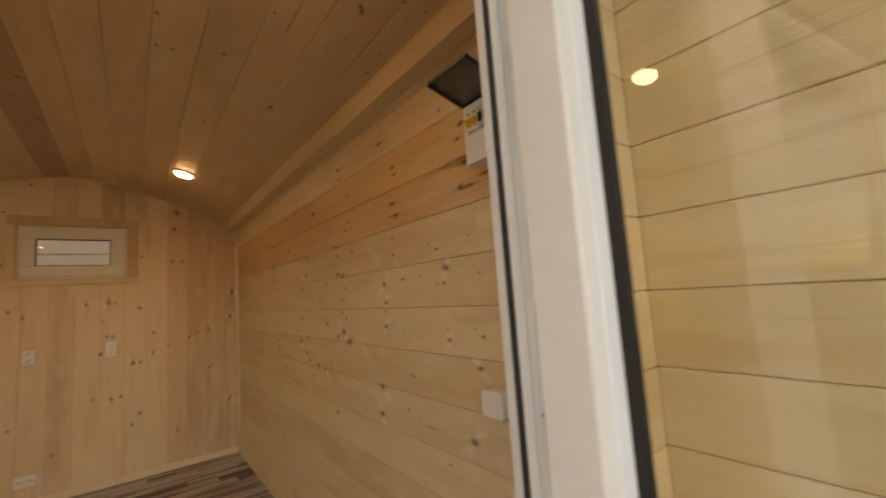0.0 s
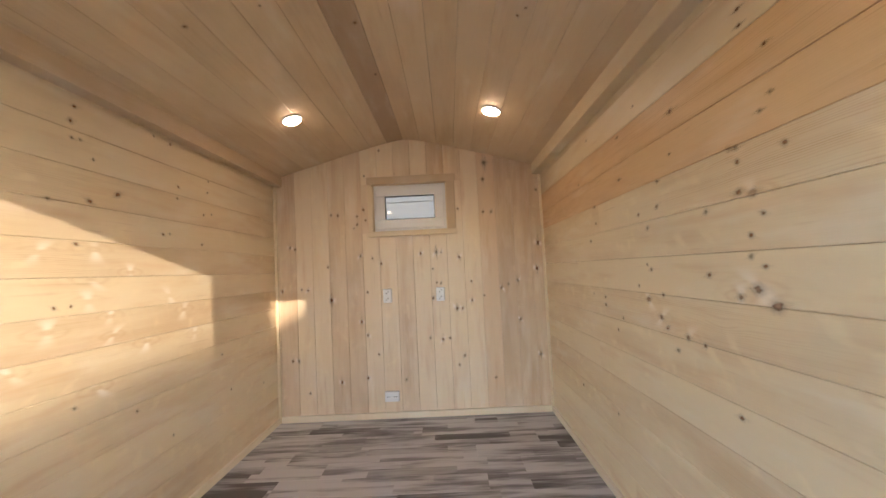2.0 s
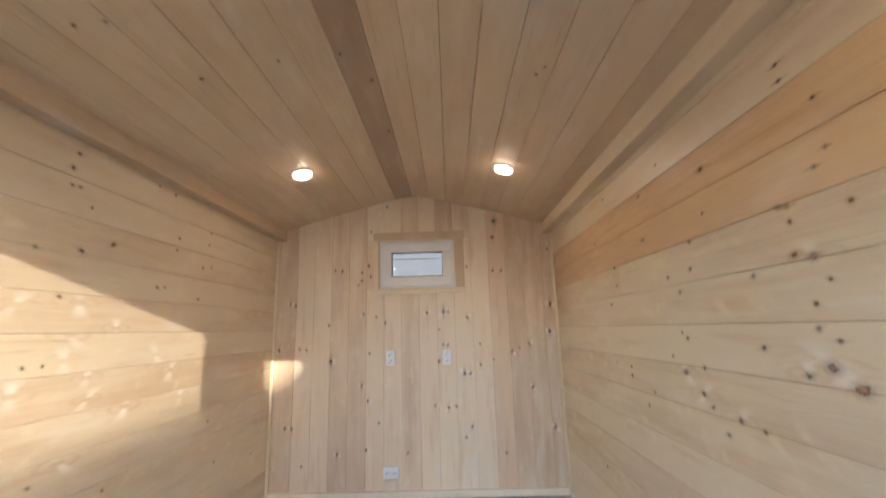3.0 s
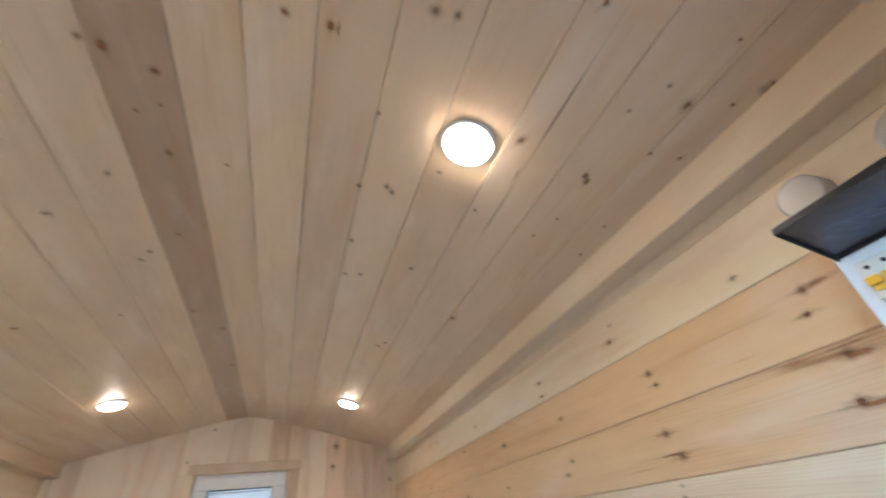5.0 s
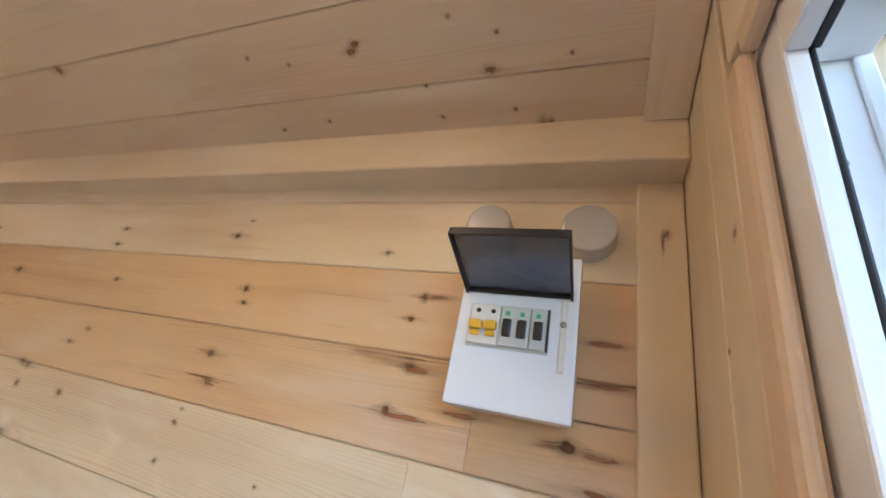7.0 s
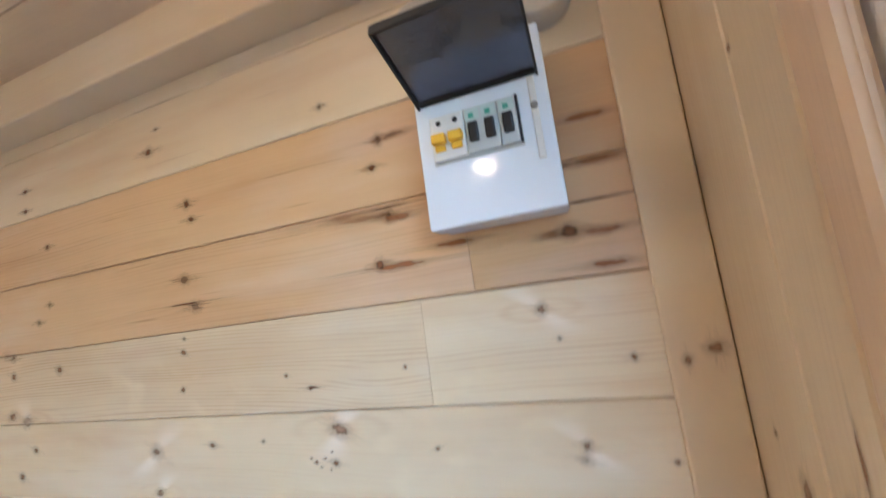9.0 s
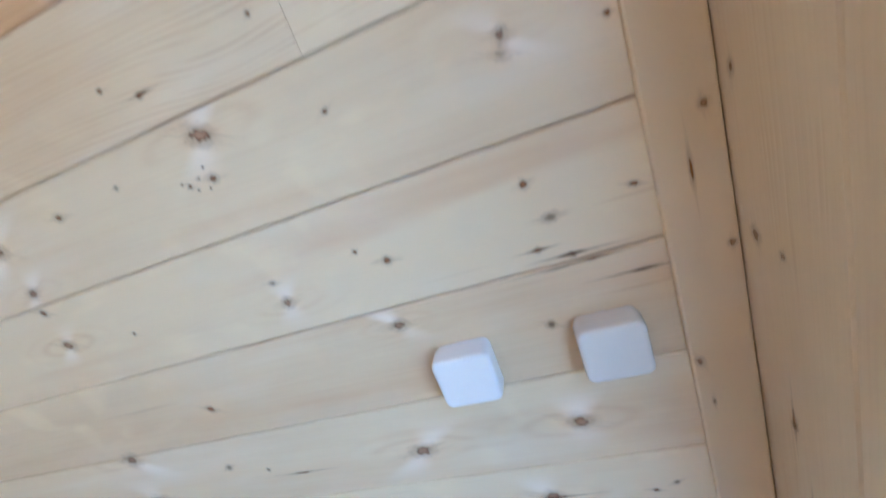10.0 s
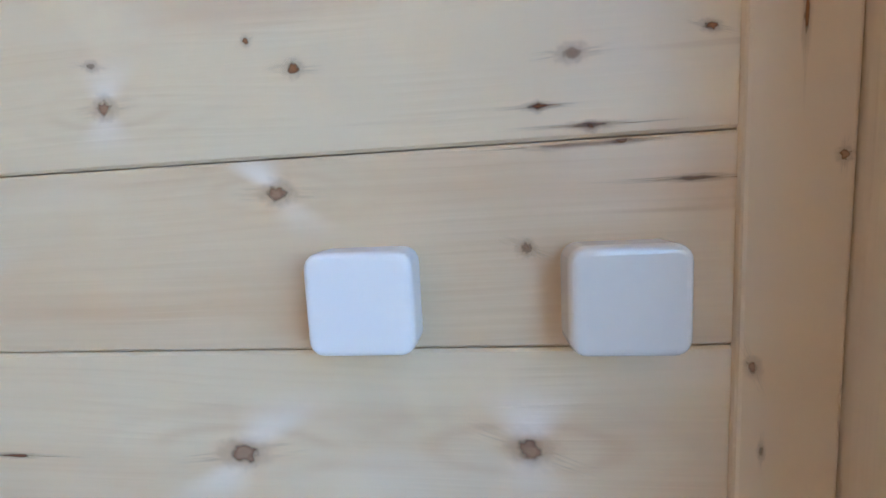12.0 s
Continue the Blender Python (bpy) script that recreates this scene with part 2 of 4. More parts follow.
SCREW = plain("zinc_screw", (0.30, 0.28, 0.26), 0.4, 0.9)
MINT = plain("label_mint", (0.60, 0.70, 0.65), 0.5)
GREEN = plain("label_green", (0.12, 0.42, 0.30), 0.5)
BEIGE = plain("label_beige", (0.82, 0.81, 0.78), 0.5)
INK = plain("socket_dark", (0.10, 0.10, 0.11), 0.5)
BACKING = plain("wall_core", (0.34, 0.21, 0.11), 0.8)
GROUND = plain("trodden_ground", (0.15, 0.14, 0.12), 0.9, spots=0.15, relief=0.02)
DECKING = plain("damp_decking", (0.15, 0.11, 0.07), 0.7, spots=0.12)
ROOFING = plain("dark_roofing", (0.10, 0.10, 0.10), 0.7)
SIDING = plain("pale_siding", (0.21, 0.20, 0.19), 0.6, spots=0.08)
GLASS = clear_pane("clear_glass")
SMOKED = clear_pane("smoked_plastic", (0.11, 0.13, 0.19), 0.12)
film = Graph("film_relief")
film.mat = SMOKED
film.t = SMOKED.node_tree
film.out = film.t.nodes["Principled BSDF"]
film.bump(film.noise(film.node("TexCoord").outputs["Object"], 38.0, 4.0), 0.9, 0.006)
LED = glow("led_diffuser", (1.0, 0.67, 0.38), 6.2)


# ---- building helpers ----
def finish(bm, name, material, parent=None, label=""):
    me = bpy.data.meshes.new(name)
    bmesh.ops.recalc_face_normals(bm, faces=bm.faces)
    bm.to_mesh(me)
    bm.free()
    me.materials.append(material)
    ob = new(name, me)
    if parent:
        ob.parent = parent
    return tagged(ob, label)


part = lambda name, bm, material, parent, label="": finish(bm, name, material, parent, label)


def box(lo, hi, bevel=0.0, seg=2, bm=None):
    bm = bm or bmesh.new()
    lo, hi = Vector(lo), Vector(hi)
    m = Matrix.Translation((lo + hi) / 2) @ Matrix.Diagonal((*(hi - lo), 1))
    made = bmesh.ops.create_cube(bm, size=1, matrix=m)["verts"]
    if bevel:
        edges = {e for v in made for e in v.link_edges}
        bmesh.ops.bevel(bm, geom=list(edges), offset=bevel, segments=seg, affect="EDGES", profile=0.5)
    return bm


def turned(profile, axis="Z", steps=40, at=(0, 0, 0), bm=None):
    """A body of revolution from (radius, height) pairs."""
    bm = bm or bmesh.new()
    rings = []
    for r, h in profile:
        ring = []
        for i in range(steps):
            a = 2 * math.pi * i / steps
            p = Vector((r * math.cos(a), r * math.sin(a), h))
            if axis == "X":
                p = Vector((-p.z, p.x, p.y))
            if axis == "-Y":
                p = Vector((p.x, -p.z, p.y))
            ring.append(bm.verts.new(p + Vector(at)))
        rings.append(ring)
    for a, b in zip(rings, rings[1:]):
        for i in range(steps):
            bm.faces.new((a[i], a[(i + 1) % steps], b[(i + 1) % steps], b[i]))
    bm.faces.new(rings[0])
    bm.faces.new(rings[-1])
    return bm


def thing(name, label, category, group="", at=(0, 0, 0), kind=""):
    ob = new(name)
    ob.location = at
    ob.empty_display_size = 0.05
    return tagged(ob, label, category, group, kind)


def ring_frame(x0, x1, z0, z1, w, y0, y1, bevel=0.003):
    """A rectangular frame in the xz plane, of bar width w, from y0 to y1; four bars in one mesh."""
    bm = bmesh.new()
    box((x0, y0, z0), (x1, y1, z0 + w), bevel, bm=bm)
    box((x0, y0, z1 - w), (x1, y1, z1), bevel, bm=bm)
    box((x0, y0, z0 + w), (x0 + w, y1, z1 - w), bevel, bm=bm)
    box((x1 - w, y0, z0 + w), (x1, y1, z1 - w), bevel, bm=bm)
    return bm


board_meshes = {}


def board_mesh(length, width, thick, material, chamfer=0.0022):
    """Board with chamfered long edges; X along, Y across, face at Z = 0."""
    key = (round(length, 3), round(width, 3), round(thick, 3), material.name)
    if key not in board_meshes:
        c = chamfer
        prof = [(0, -thick), (width, -thick), (width, -c), (width - c, 0), (c, 0), (0, -c)]
        verts = [(x, y, z) for x in (0, length) for y, z in prof]
        faces = [[i, (i + 1) % 6, 6 + (i + 1) % 6, 6 + i] for i in range(6)] + [[5, 4, 3, 2, 1, 0], [6, 7, 8, 9, 10, 11]]
        me = bpy.data.meshes.new("board")
        me.from_pydata(verts, [], faces)
        me.materials.append(material)
        board_meshes[key] = me
    return board_meshes[key]


def board(parent, origin, along, across, length, width, material, thick=0.014, name="board"):
    ob = new(name, board_mesh(length, width, thick, material))
    a, b = Vector(along), Vector(across)
    n = a.cross(b)
    ob.matrix_world = Matrix.Translation(origin) @ Matrix((a, b, n)).transposed().to_4x4()
    ob.parent = parent
    return ob


GAP = 0.0011

# ---- structure: shell ----
wall_right = tagged(finish(box((0.014, FY - 0.13, 0), (0.14, 0.14, 2.06)), "wall_right", BACKING),
                    "wall of horizontal pale and amber pine boards", "wall", kind="structure")
wall_left = tagged(finish(box((WX - 0.14, FY - 0.13, 0), (WX - 0.014, 0.14, 2.06)), "wall_left", BACKING),
                   "wall of horizontal pale pine boards", "wall", kind="structure")
# end wall with its window hole
HX0, HX1, HZ0, HZ1 = -1.400, -0.778, 1.505, 1.912
bm = bmesh.new()
box((WX - 0.014, 0.014, 0), (HX0, 0.14, 2.30), bm=bm)
box((HX1, 0.014, 0), (0.014, 0.14, 2.30), bm=bm)
box((HX0, 0.014, 0), (HX1, 0.14, HZ0), bm=bm)
box((HX0, 0.014, HZ1), (HX1, 0.14, 2.30), bm=bm)
wall_end = tagged(finish(bm, "wall_end", BACKING), "gable wall of vertical pale pine boards with brown knots", "wall", kind="structure")
# front wall with the double door's hole
DX0, DX1, DZ = -1.982, -0.235, 1.895
bm = bmesh.new()
box((WX - 0.014, FY - 0.12, 0), (DX0, FY - 0.016, 2.30), bm=bm)
box((DX1, FY - 0.12, 0), (0.014, FY - 0.016, 2.30), bm=bm)
box((DX0, FY - 0.12, DZ), (DX1, FY - 0.016, 2.30), bm=bm)
wall_front = tagged(finish(bm, "wall_front", BACKING), "front wall of pine boards round a glazed double door", "wall", kind="structure")

floor = tagged(finish(box((WX - 0.14, FY - 0.13, -0.12), (0.14, 0.14, -0.008)), "floor", BACKING),
               "grey-brown weathered laminate floor in staggered strips", "floor", kind="structure")

# ceiling: boards along y that follow the vault, one mesh; local X is world y
CEIL_L = -FY + 0.16
joints = [WX - 0.1] + [round(-1.12 + 0.1385 * k, 4) for k in range(-7, 8)] + [0.1]


def vault_boards(pick):
    bm = bmesh.new()
    for i, (a, b) in enumerate(zip(joints, joints[1:])):
        if not pick(i):
            continue
        a2, b2 = a + 0.0007, b - 0.0007
        lower, upper = [], []
        spots = [a2, a2 + 0.0012] + [a2 + (b2 - a2) * k / 4 for k in (1, 2, 3)] + [b2 - 0.0012, b2]
        for x in spots:
            lift = 0.0018 if x in (a2, b2) else 0.0
            lower.append((x, vault(x) + lift))
            upper.append((x, vault(x) + 0.018))
        prof = lower + upper[::-1]
        ends = [[bm.verts.new((yy, -x, z)) for x, z in prof] for yy in (0.0, CEIL_L)]
        n = len(prof)
        for k in range(n):
            bm.faces.new((ends[0][k], ends[0][(k + 1) % n], ends[1][(k + 1) % n], ends[1][k]))
        bm.faces.new(ends[0])
        bm.faces.new(ends[1])
    return bm


def vault_mesh(name, bm, mat, label):
    ob = finish(bm, name, mat)
    ob.matrix_world = Matrix(((0, -1, 0, 0), (1, 0, 0, FY - 0.08), (0, 0, 1, 0), (0, 0, 0, 1)))
    return tagged(ob, label, "ceiling", kind="structure")


DARK = {7}
ceiling = vault_mesh("ceiling", vault_boards(lambda i: i not in DARK), VAULT, "shallow vaulted ceiling of knotty pine boards")
vault_mesh("ceiling_dark_board", vault_boards(lambda i: i in DARK), UMBER, "one darker brown pine board in the ceiling")

# roof over all, closing the cabin and the porch
bm = bmesh.new()
prof = [(x, vault(x) + 0.03) for x in [WX - 0.25 + (0.5 - WX) * k / 16 for k in range(17)]]
prof = prof + [(x, z + 0.10) for x, z in prof[::-1]]
ends = [[bm.verts.new((x, yy, z)) for x, z in prof] for yy in (FY - 0.35, 0.35)]
for k in range(len(prof)):
    j = (k + 1) % len(prof)
    bm.faces.new((ends[0][k], ends[0][j], ends[1][j], ends[1][k]))
bm.faces.new(ends[0])
bm.faces.new(ends[1])
roof = tagged(finish(bm, "roof", ROOFING), "dark curved cabin roof", "roof", kind="structure")


# ---- trims ----
def rail(name, lo, hi, mat, label, axis=1, bevel=0.004):
    """A straight batten; its mesh's X runs along the given world axis."""
    lo, hi = Vector(lo), Vector(hi)
    size = hi - lo
    order = {0: (0, 1, 2), 1: (1, 2, 0), 2: (2, 0, 1)}[axis]
    bm = box((0, 0, 0), [size[i] for i in order], bevel)
    ob = finish(bm, name, mat)
    cols = [Vector([1.0 if r == o else 0.0 for r in range(3)]) for o in order]
    ob.matrix_world = Matrix.Translation(lo) @ Matrix(cols).transposed().to_4x4()
    return tagged(ob, label, "trim", kind="structure")


rail("trim_cornice_right", (-0.066, FY, 1.930), (0.010, 0.005, 2.03), TRIM, "square pine batten along the ceiling edge")
# the left batten's shade is put into its colour by a darker pine
rail("trim_cornice_left", (WX - 0.010, FY, 1.930), (WX + 0.066, 0.005, 2.03), HONEY, "square pine batten along the ceiling edge, shade put into its colour")
corner_strip = rail("trim_corner_front_right", (-0.0075, FY + 0.0010, 0.0), (0.004, FY + 0.0655, 1.930), TRIM, "flat upright pine corner strip", 2, 0.003)
rail("trim_corner_front_left", (WX - 0.004, FY + 0.0010, 0.0), (WX + 0.0075, FY + 0.0655, 1.930), TRIM, "flat upright pine corner strip", 2, 0.003)
rail("trim_corner_end_left", (WX - 0.004, -0.022, 0.0), (WX + 0.022, 0.004, 1.930), TRIM, "thin upright pine corner bead", 2, 0.006)
rail("trim_corner_end_right", (-0.018, -0.018, 0.0), (0.004, 0.004, 1.930), TRIM, "thin upright pine corner bead", 2, 0.006)
rail("baseboard_end", (WX + 0.022, -0.020, 0.0), (-0.018, 0.002, 0.050), SKIRT, "pale low pine skirting board", 0, 0.004)
rail("baseboard_left", (WX - 0.002, FY + 0.066, 0.0), (WX + 0.018, -0.022, 0.045), SKIRT, "pale low pine skirting board", 1, 0.004)
rail("baseboard_right", (-0.016, FY + 0.066, 0.0), (0.002, -0.018, 0.045), SKIRT, "pale low pine skirting board", 1, 0.004)

# flat strip that follows the vault at the front wall
bm = bmesh.new()
prof = [(x, vault(x) - 0.016) for x in [WX + 0.07 + (-WX - 0.14) * k / 16 for k in range(17)]]
prof = prof + [(x, vault(x) + 0.004) for x, z in prof[::-1]]
ends = [[bm.verts.new((x, yy, z)) for x, z in prof] for yy in (FY + 0.002, FY + 0.062)]
for k in range(len(prof)):
    j = (k + 1) % len(prof)
    bm.faces.new((ends[0][k], ends[0][j], ends[1][j], ends[1][k]))
bm.faces.new(ends[0])
bm.faces.new(ends[1])
tagged(finish(bm, "trim_vault_front", TRIM), "flat pine strip where ceiling meets front wall", "trim", kind="structure")

# ---- window in the end wall ----
window = thing("window_1", "small white tilt window in a pine casing, closed", "window", at=(-1.089, 0, 1.47), kind="structure")


def under(ob, parent):
    """Keep the made place while hanging a part under its thing."""
    ob.parent = parent
    ob.matrix_parent_inverse = Matrix.Translation(parent.location).inverted()
    return ob


under(finish(box((-1.440, -0.018, 1.470), (-0.706, 0.0, 1.512), 0.003), "sill_board", TRIM), window)
# brownish casing; darker pine on head and right side paints in the shade there
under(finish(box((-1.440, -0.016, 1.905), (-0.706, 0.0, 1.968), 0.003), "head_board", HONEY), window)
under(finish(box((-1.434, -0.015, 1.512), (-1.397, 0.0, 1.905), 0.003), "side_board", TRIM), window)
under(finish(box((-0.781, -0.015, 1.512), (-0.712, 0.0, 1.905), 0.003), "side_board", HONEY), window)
bm = ring_frame(HX0 + 0.001, HX1 - 0.001, HZ0 + 0.001, HZ1 - 0.001, 0.010, 0.0, 0.13, 0.001)
under(finish(bm, "lining", TRIM), window)
under(finish(ring_frame(-1.389, -0.789, 1.517, 1.901, 0.040, 0.022, 0.085, 0.004), "window_frame", PVC), window)
under(finish(ring_frame(-1.372, -0.806, 1.534, 1.884, 0.078, 0.008, 0.060, 0.006), "sash", PVC), window)
under(finish(ring_frame(-1.296, -0.882, 1.610, 1.808, 0.006, 0.012, 0.05, 0.001), "gasket", RUBBER), window)
pane = under(finish(box((-1.294, 0.034, 1.610), (-0.884, 0.044, 1.810)), "pane", GLASS), window)
pane.visible_shadow = False
under(finish(box((-1.368, 0.0, 1.515), (-1.29, 0.018, 1.530), 0.004), "hinge_cover", PVC), window)
under(finish(box((-0.870, 0.0, 1.515), (-0.80, 0.018, 1.530), 0.004), "hinge_cover", PVC), window)

# ---- front double door ----
FR = 0.071
door_frame = tagged(finish(bmesh.new(), "door_frame", PVC), "white plastic frame of the double door", "door frame", kind="structure")
y_in, y_out = FY - 0.0155, FY - 0.092


def jamb_bars(x_edge, side, name, top):
    """One upright of the door frame: inner lip, seal and screwed rebate. side: +1 when the opening lies toward -x."""
    x1 = x_edge
    lip = x1 - side * FR
    reb = x1 - side * 0.033
    bm = bmesh.new()
    box((min(x1, lip), y_in - 0.018, 0), (max(x1, lip), y_in, top), 0.003, bm=bm)
    box((min(x1, reb), y_out, 0), (max(x1, reb), y_in - 0.018, top), 0.003, bm=bm)
    ridge = reb - side * 0.005
    box((min(ridge, reb), y_out, 0), (max(ridge, reb), y_out + 0.014, top), 0.002, bm=bm)
    ob = part(name, bm, PVC, door_frame)
    s = box((min(lip, lip + side * 0.012) , y_in - 0.0225, 0.02), (max(lip, lip + side * 0.012), y_in - 0.0178, top - 0.05), 0.002)
    part("seal", s, RUBBER, ob, "black rubber seal")
    for z in (0.35, 1.04, 1.75):
        sc = turned([(0.0045, 0), (0.0045, 0.002), (0.002, 0.003)], "X", 16, (reb if side > 0 else reb + 0.002, y_in - 0.038, z))
        part("screw", sc, SCREW, ob, "dark screw head")
    if side > 0:
        k = box((reb - 0.004, y_in - 0.045, 1.50), (reb, y_in - 0.028, 1.62), 0.002)
        part("strike_plate", k, BEIGE, ob, "pale metal strike plate")
    return ob


jamb_bars(DX1, 1, "jamb", DZ)
jamb_bars(DX0, -1, "jamb", DZ)
bm = bmesh.new()
box((DX0 + FR, y_in - 0.018, DZ - 0.060), (DX1 - FR, y_in, DZ), 0.003, bm=bm)
box((DX0 + 0.033, y_out, DZ - 0.033), (DX1 - 0.033, y_in - 0.018, DZ), 0.003, bm=bm)
head = part("head", bm, PVC, door_frame)
part("seal", box((DX0 + FR, y_in - 0.025, DZ - 0.060), (DX1 - FR, y_in - 0.0178, DZ - 0.048), 0.002), RUBBER, head, "black rubber seal")
part("threshold", box((DX0 + FR, y_out, 0.0), (DX1 - FR, y_in, 0.022), 0.004), PVC, door_frame)

# unseen mullion, broadened to cast the dark band between the two sun patches
part("mullion", box((-1.195, y_out, 0.022), (-0.935, y_in - 0.018, DZ - 0.033), 0.004), PVC, door_frame)
LEAF_H = 1.830


def glazing(ob, w, h, rail, bead, gasket, front):
    """Sloped bead, black gasket and pane inside a white surround; the room side looks to +Y."""
    bm = bmesh.new()
    for (x0, z0), (x1, z1), (ux, uz) in (((0, 0), (w, 0), (0, 1)), ((w, 0), (w, h), (-1, 0)), ((w, h), (0, h), (0, -1)), ((0, h), (0, 0), (1, 0))):
        dx, dz = (x1 > x0) - (x1 < x0), (z1 > z0) - (z1 < z0)
        rows = []
        for inset, y in ((rail, front), (rail + bead, front - 0.016), (rail + bead, front - 0.030), (rail, front - 0.030)):
            a = bm.verts.new((x0 + (ux + dx) * inset, y, z0 + (uz + dz) * inset))
            b = bm.verts.new((x1 + (ux - dx) * inset, y, z1 + (uz - dz) * inset))
            rows.append((a, b))
        for k in range(4):
            p, q = rows[k], rows[(k + 1) % 4]
            bm.faces.new((p[0], p[1], q[1], q[0]))
    part("glazing_bead", bm, SHELL, ob, "bluish white glazing bead")
    e = rail + bead - 0.001
    part("gasket", ring_frame(e, w - e, e, h - e, gasket, front - 0.030, front - 0.0185, 0.001), RUBBER, ob, "black glazing gasket")
    e += gasket * 0.5
    pane = part("pane", box((e, front - 0.026, e), (w - e, front - 0.020, h - e)), GLASS, ob)
    pane.visible_shadow = False


# open leaf: hinge edge at the origin, leaf along +X, inner face at Y = 0, foot at Z = 0
LEAF_W = 0.655
open_leaf = thing("door_1", "white glazed door leaf standing open outward", "door", kind="structure")
part("stile_frame", ring_frame(0, LEAF_W, 0, LEAF_H, 0.077, -0.058, 0.0, 0.005), PVC, open_leaf)
glazing(open_leaf, LEAF_W, LEAF_H, 0.076, 0.0155, 0.015, -0.004)
open_leaf.matrix_world = pose(-0.328, FY - 0.152, 0.024, 0, 0, -94.6)
# fixed panel, glazed straight into the frame
FIX_W, FIX_H = -1.197 - (DX0 + 0.036), 1.838
shut_leaf = thing("door_2", "white glazed fixed panel beside the door", "door", kind="structure")
part("stile_frame", ring_frame(0, FIX_W, 0, FIX_H, 0.006, -0.040, 0.0, 0.001), PVC, shut_leaf)
glazing(shut_leaf, FIX_W, FIX_H, 0.005, 0.010, 0.003, -0.002)
shut_leaf.matrix_world = pose(DX0 + 0.036, FY - 0.042, 0.024)

# outer pine strip round the opening
for lo, hi, name in ((-0.262, -0.215, "trim_door_outside"), (DX0 - 0.09, DX0 + 0.027, "trim_door_outside_far")):
    rail(name, (lo, y_out - 0.048, 0), (hi, y_out - 0.0005 if lo > -1 else FY - 0.1205, DZ + 0.07), HONEY, "rough pine strip beside the door outside", 2, 0.006)

# rounded honey-coloured pine edging between the front wall boards and the white frame
for lo, hi, name in ((-0.2720, -0.2225, "trim_door_inside"), (WX + 0.2225, WX + 0.2720, "trim_door_inside_far")):
    rail(name, (lo, FY - 0.0145, 0), (hi, FY + 0.0025, DZ - 0.004), ROSY, "rounded reddish pine edging beside the door", 2, 0.010)
rail("trim_door_inside_head", (WX + 0.2725, FY - 0.0145, DZ - 0.018), (-0.2725, FY + 0.0027, DZ + 0.014), ROSY, "rounded reddish pine edging over the door", 0, 0.007)

# ---- ceiling lamps ----


def ceiling_lamp():
    ob = thing("ceiling_lamp", "round white recessed ceiling lamp, lit", "lamp", "ceiling lamps")
    part("rim", turned([(0.0525, 0.004), (0.0605, 0.004), (0.0605, -0.003), (0.058, -0.008), (0.0535, -0.0085)], "Z", 48), SHELL, ob, "white plastic rim")
    part("diffuser", turned([(0.0530, 0.0), (0.0530, -0.010), (0.048, -0.0175), (0.034, -0.0225), (0.015, -0.0240)], "Z", 48), LED, ob, "glowing round diffuser")
    return ob


LAMPS = [(-0.485, -0.905), (-1.705, -0.905), (-0.500, -2.982), (-1.700, -2.982)]
lamp = None
for x, y in LAMPS:
    slope = math.degrees(math.atan((vault(x + 0.01) - vault(x - 0.01)) / 0.02))
    m = pose(x, y, vault(x) - 0.002, 0, -slope, 0)
    if lamp is None:
        lamp = ceiling_lamp()
        lamp.matrix_world = m
    else:
        copy_thing(lamp, m)

# ---- consumer unit on the right wall ----
BY, BZ = -3.312, 1.547
unit = thing("consumer_unit", "white plastic fuse box with raised smoked lid, on the pine wall", "fuse box", at=(0, BY, BZ))


def upart(name, bm, mat, parent, label=""):
    """A part given in places relative to the fuse box's foot."""
    return part(name, bm, mat, parent, label)


upart("back_box", box((-0.030, -0.078, 0.002), (0, 0.078, 0.212), 0.004), SHELL, unit)
cover = upart("cover", box((-0.066, -0.080, 0), (-0.0305, 0.080, 0.214), 0.003, 3), SHELL, unit)
upart("recess", box((-0.0672, -0.046, 0.076), (-0.0655, 0.062, 0.136), 0.0005), BREAKER, unit)
main = upart("main_breaker", box((-0.074, 0.0185, 0.079), (-0.0668, 0.0600, 0.133), 0.0015), BEIGE, unit, "pale two-pole breaker with yellow toggles")
for k in range(2):
    y0 = 0.0205 + 0.0205 * k
    upart("toggle", box((-0.084, y0, 0.097), (-0.0735, y0 + 0.0170, 0.109), 0.002), YELLOW, main, "yellow toggle")
    upart("toggle_foot", box((-0.078, y0 + 0.002, 0.089), (-0.0735, y0 + 0.0150, 0.0965), 0.0015), YELLOW, main)
    upart("terminal_hole", turned([(0.0032, 0), (0.0032, 0.0008)], "X", 12, (-0.074, y0 + 0.008, 0.124)), BLACK, main)
for k, (lo, hi) in enumerate(((-0.0215, 0.0175), (-0.0425, -0.0225))):
    br = upart("breaker", box((-0.074, lo, 0.079), (-0.0668, hi, 0.133), 0.0015), BREAKER, unit, "grey breaker with black toggle")
    n = 2 if k == 0 else 1
    for j in range(n):
        c = lo + (hi - lo) * (j + 0.5) / n
        upart("toggle", box((-0.079, c - 0.0058, 0.091), (-0.0735, c + 0.0058, 0.115), 0.002), BLACK, br, "black toggle")
        upart("label_strip", box((-0.0743, c - 0.0085, 0.1175), (-0.0738, c + 0.0085, 0.1310)), MINT, br, "pale green label strip")
        upart("mark", box((-0.0748, c - 0.002, 0.120), (-0.0738, c + 0.004, 0.126)), GREEN, br, "small green print")
# thin black strip stands in for the shadow at the breakers' edge
upart("shadow_gap", box((-0.0725, -0.0455, 0.079), (-0.0670, -0.0428, 0.134), 0.0005), BLACK, unit, "black strip painting the shadow beside the breakers")
upart("slide_cover", box((-0.0685, -0.0665, 0.056), (-0.0655, -0.0585, 0.160), 0.0015), BEIGE, unit, "narrow beige slide")
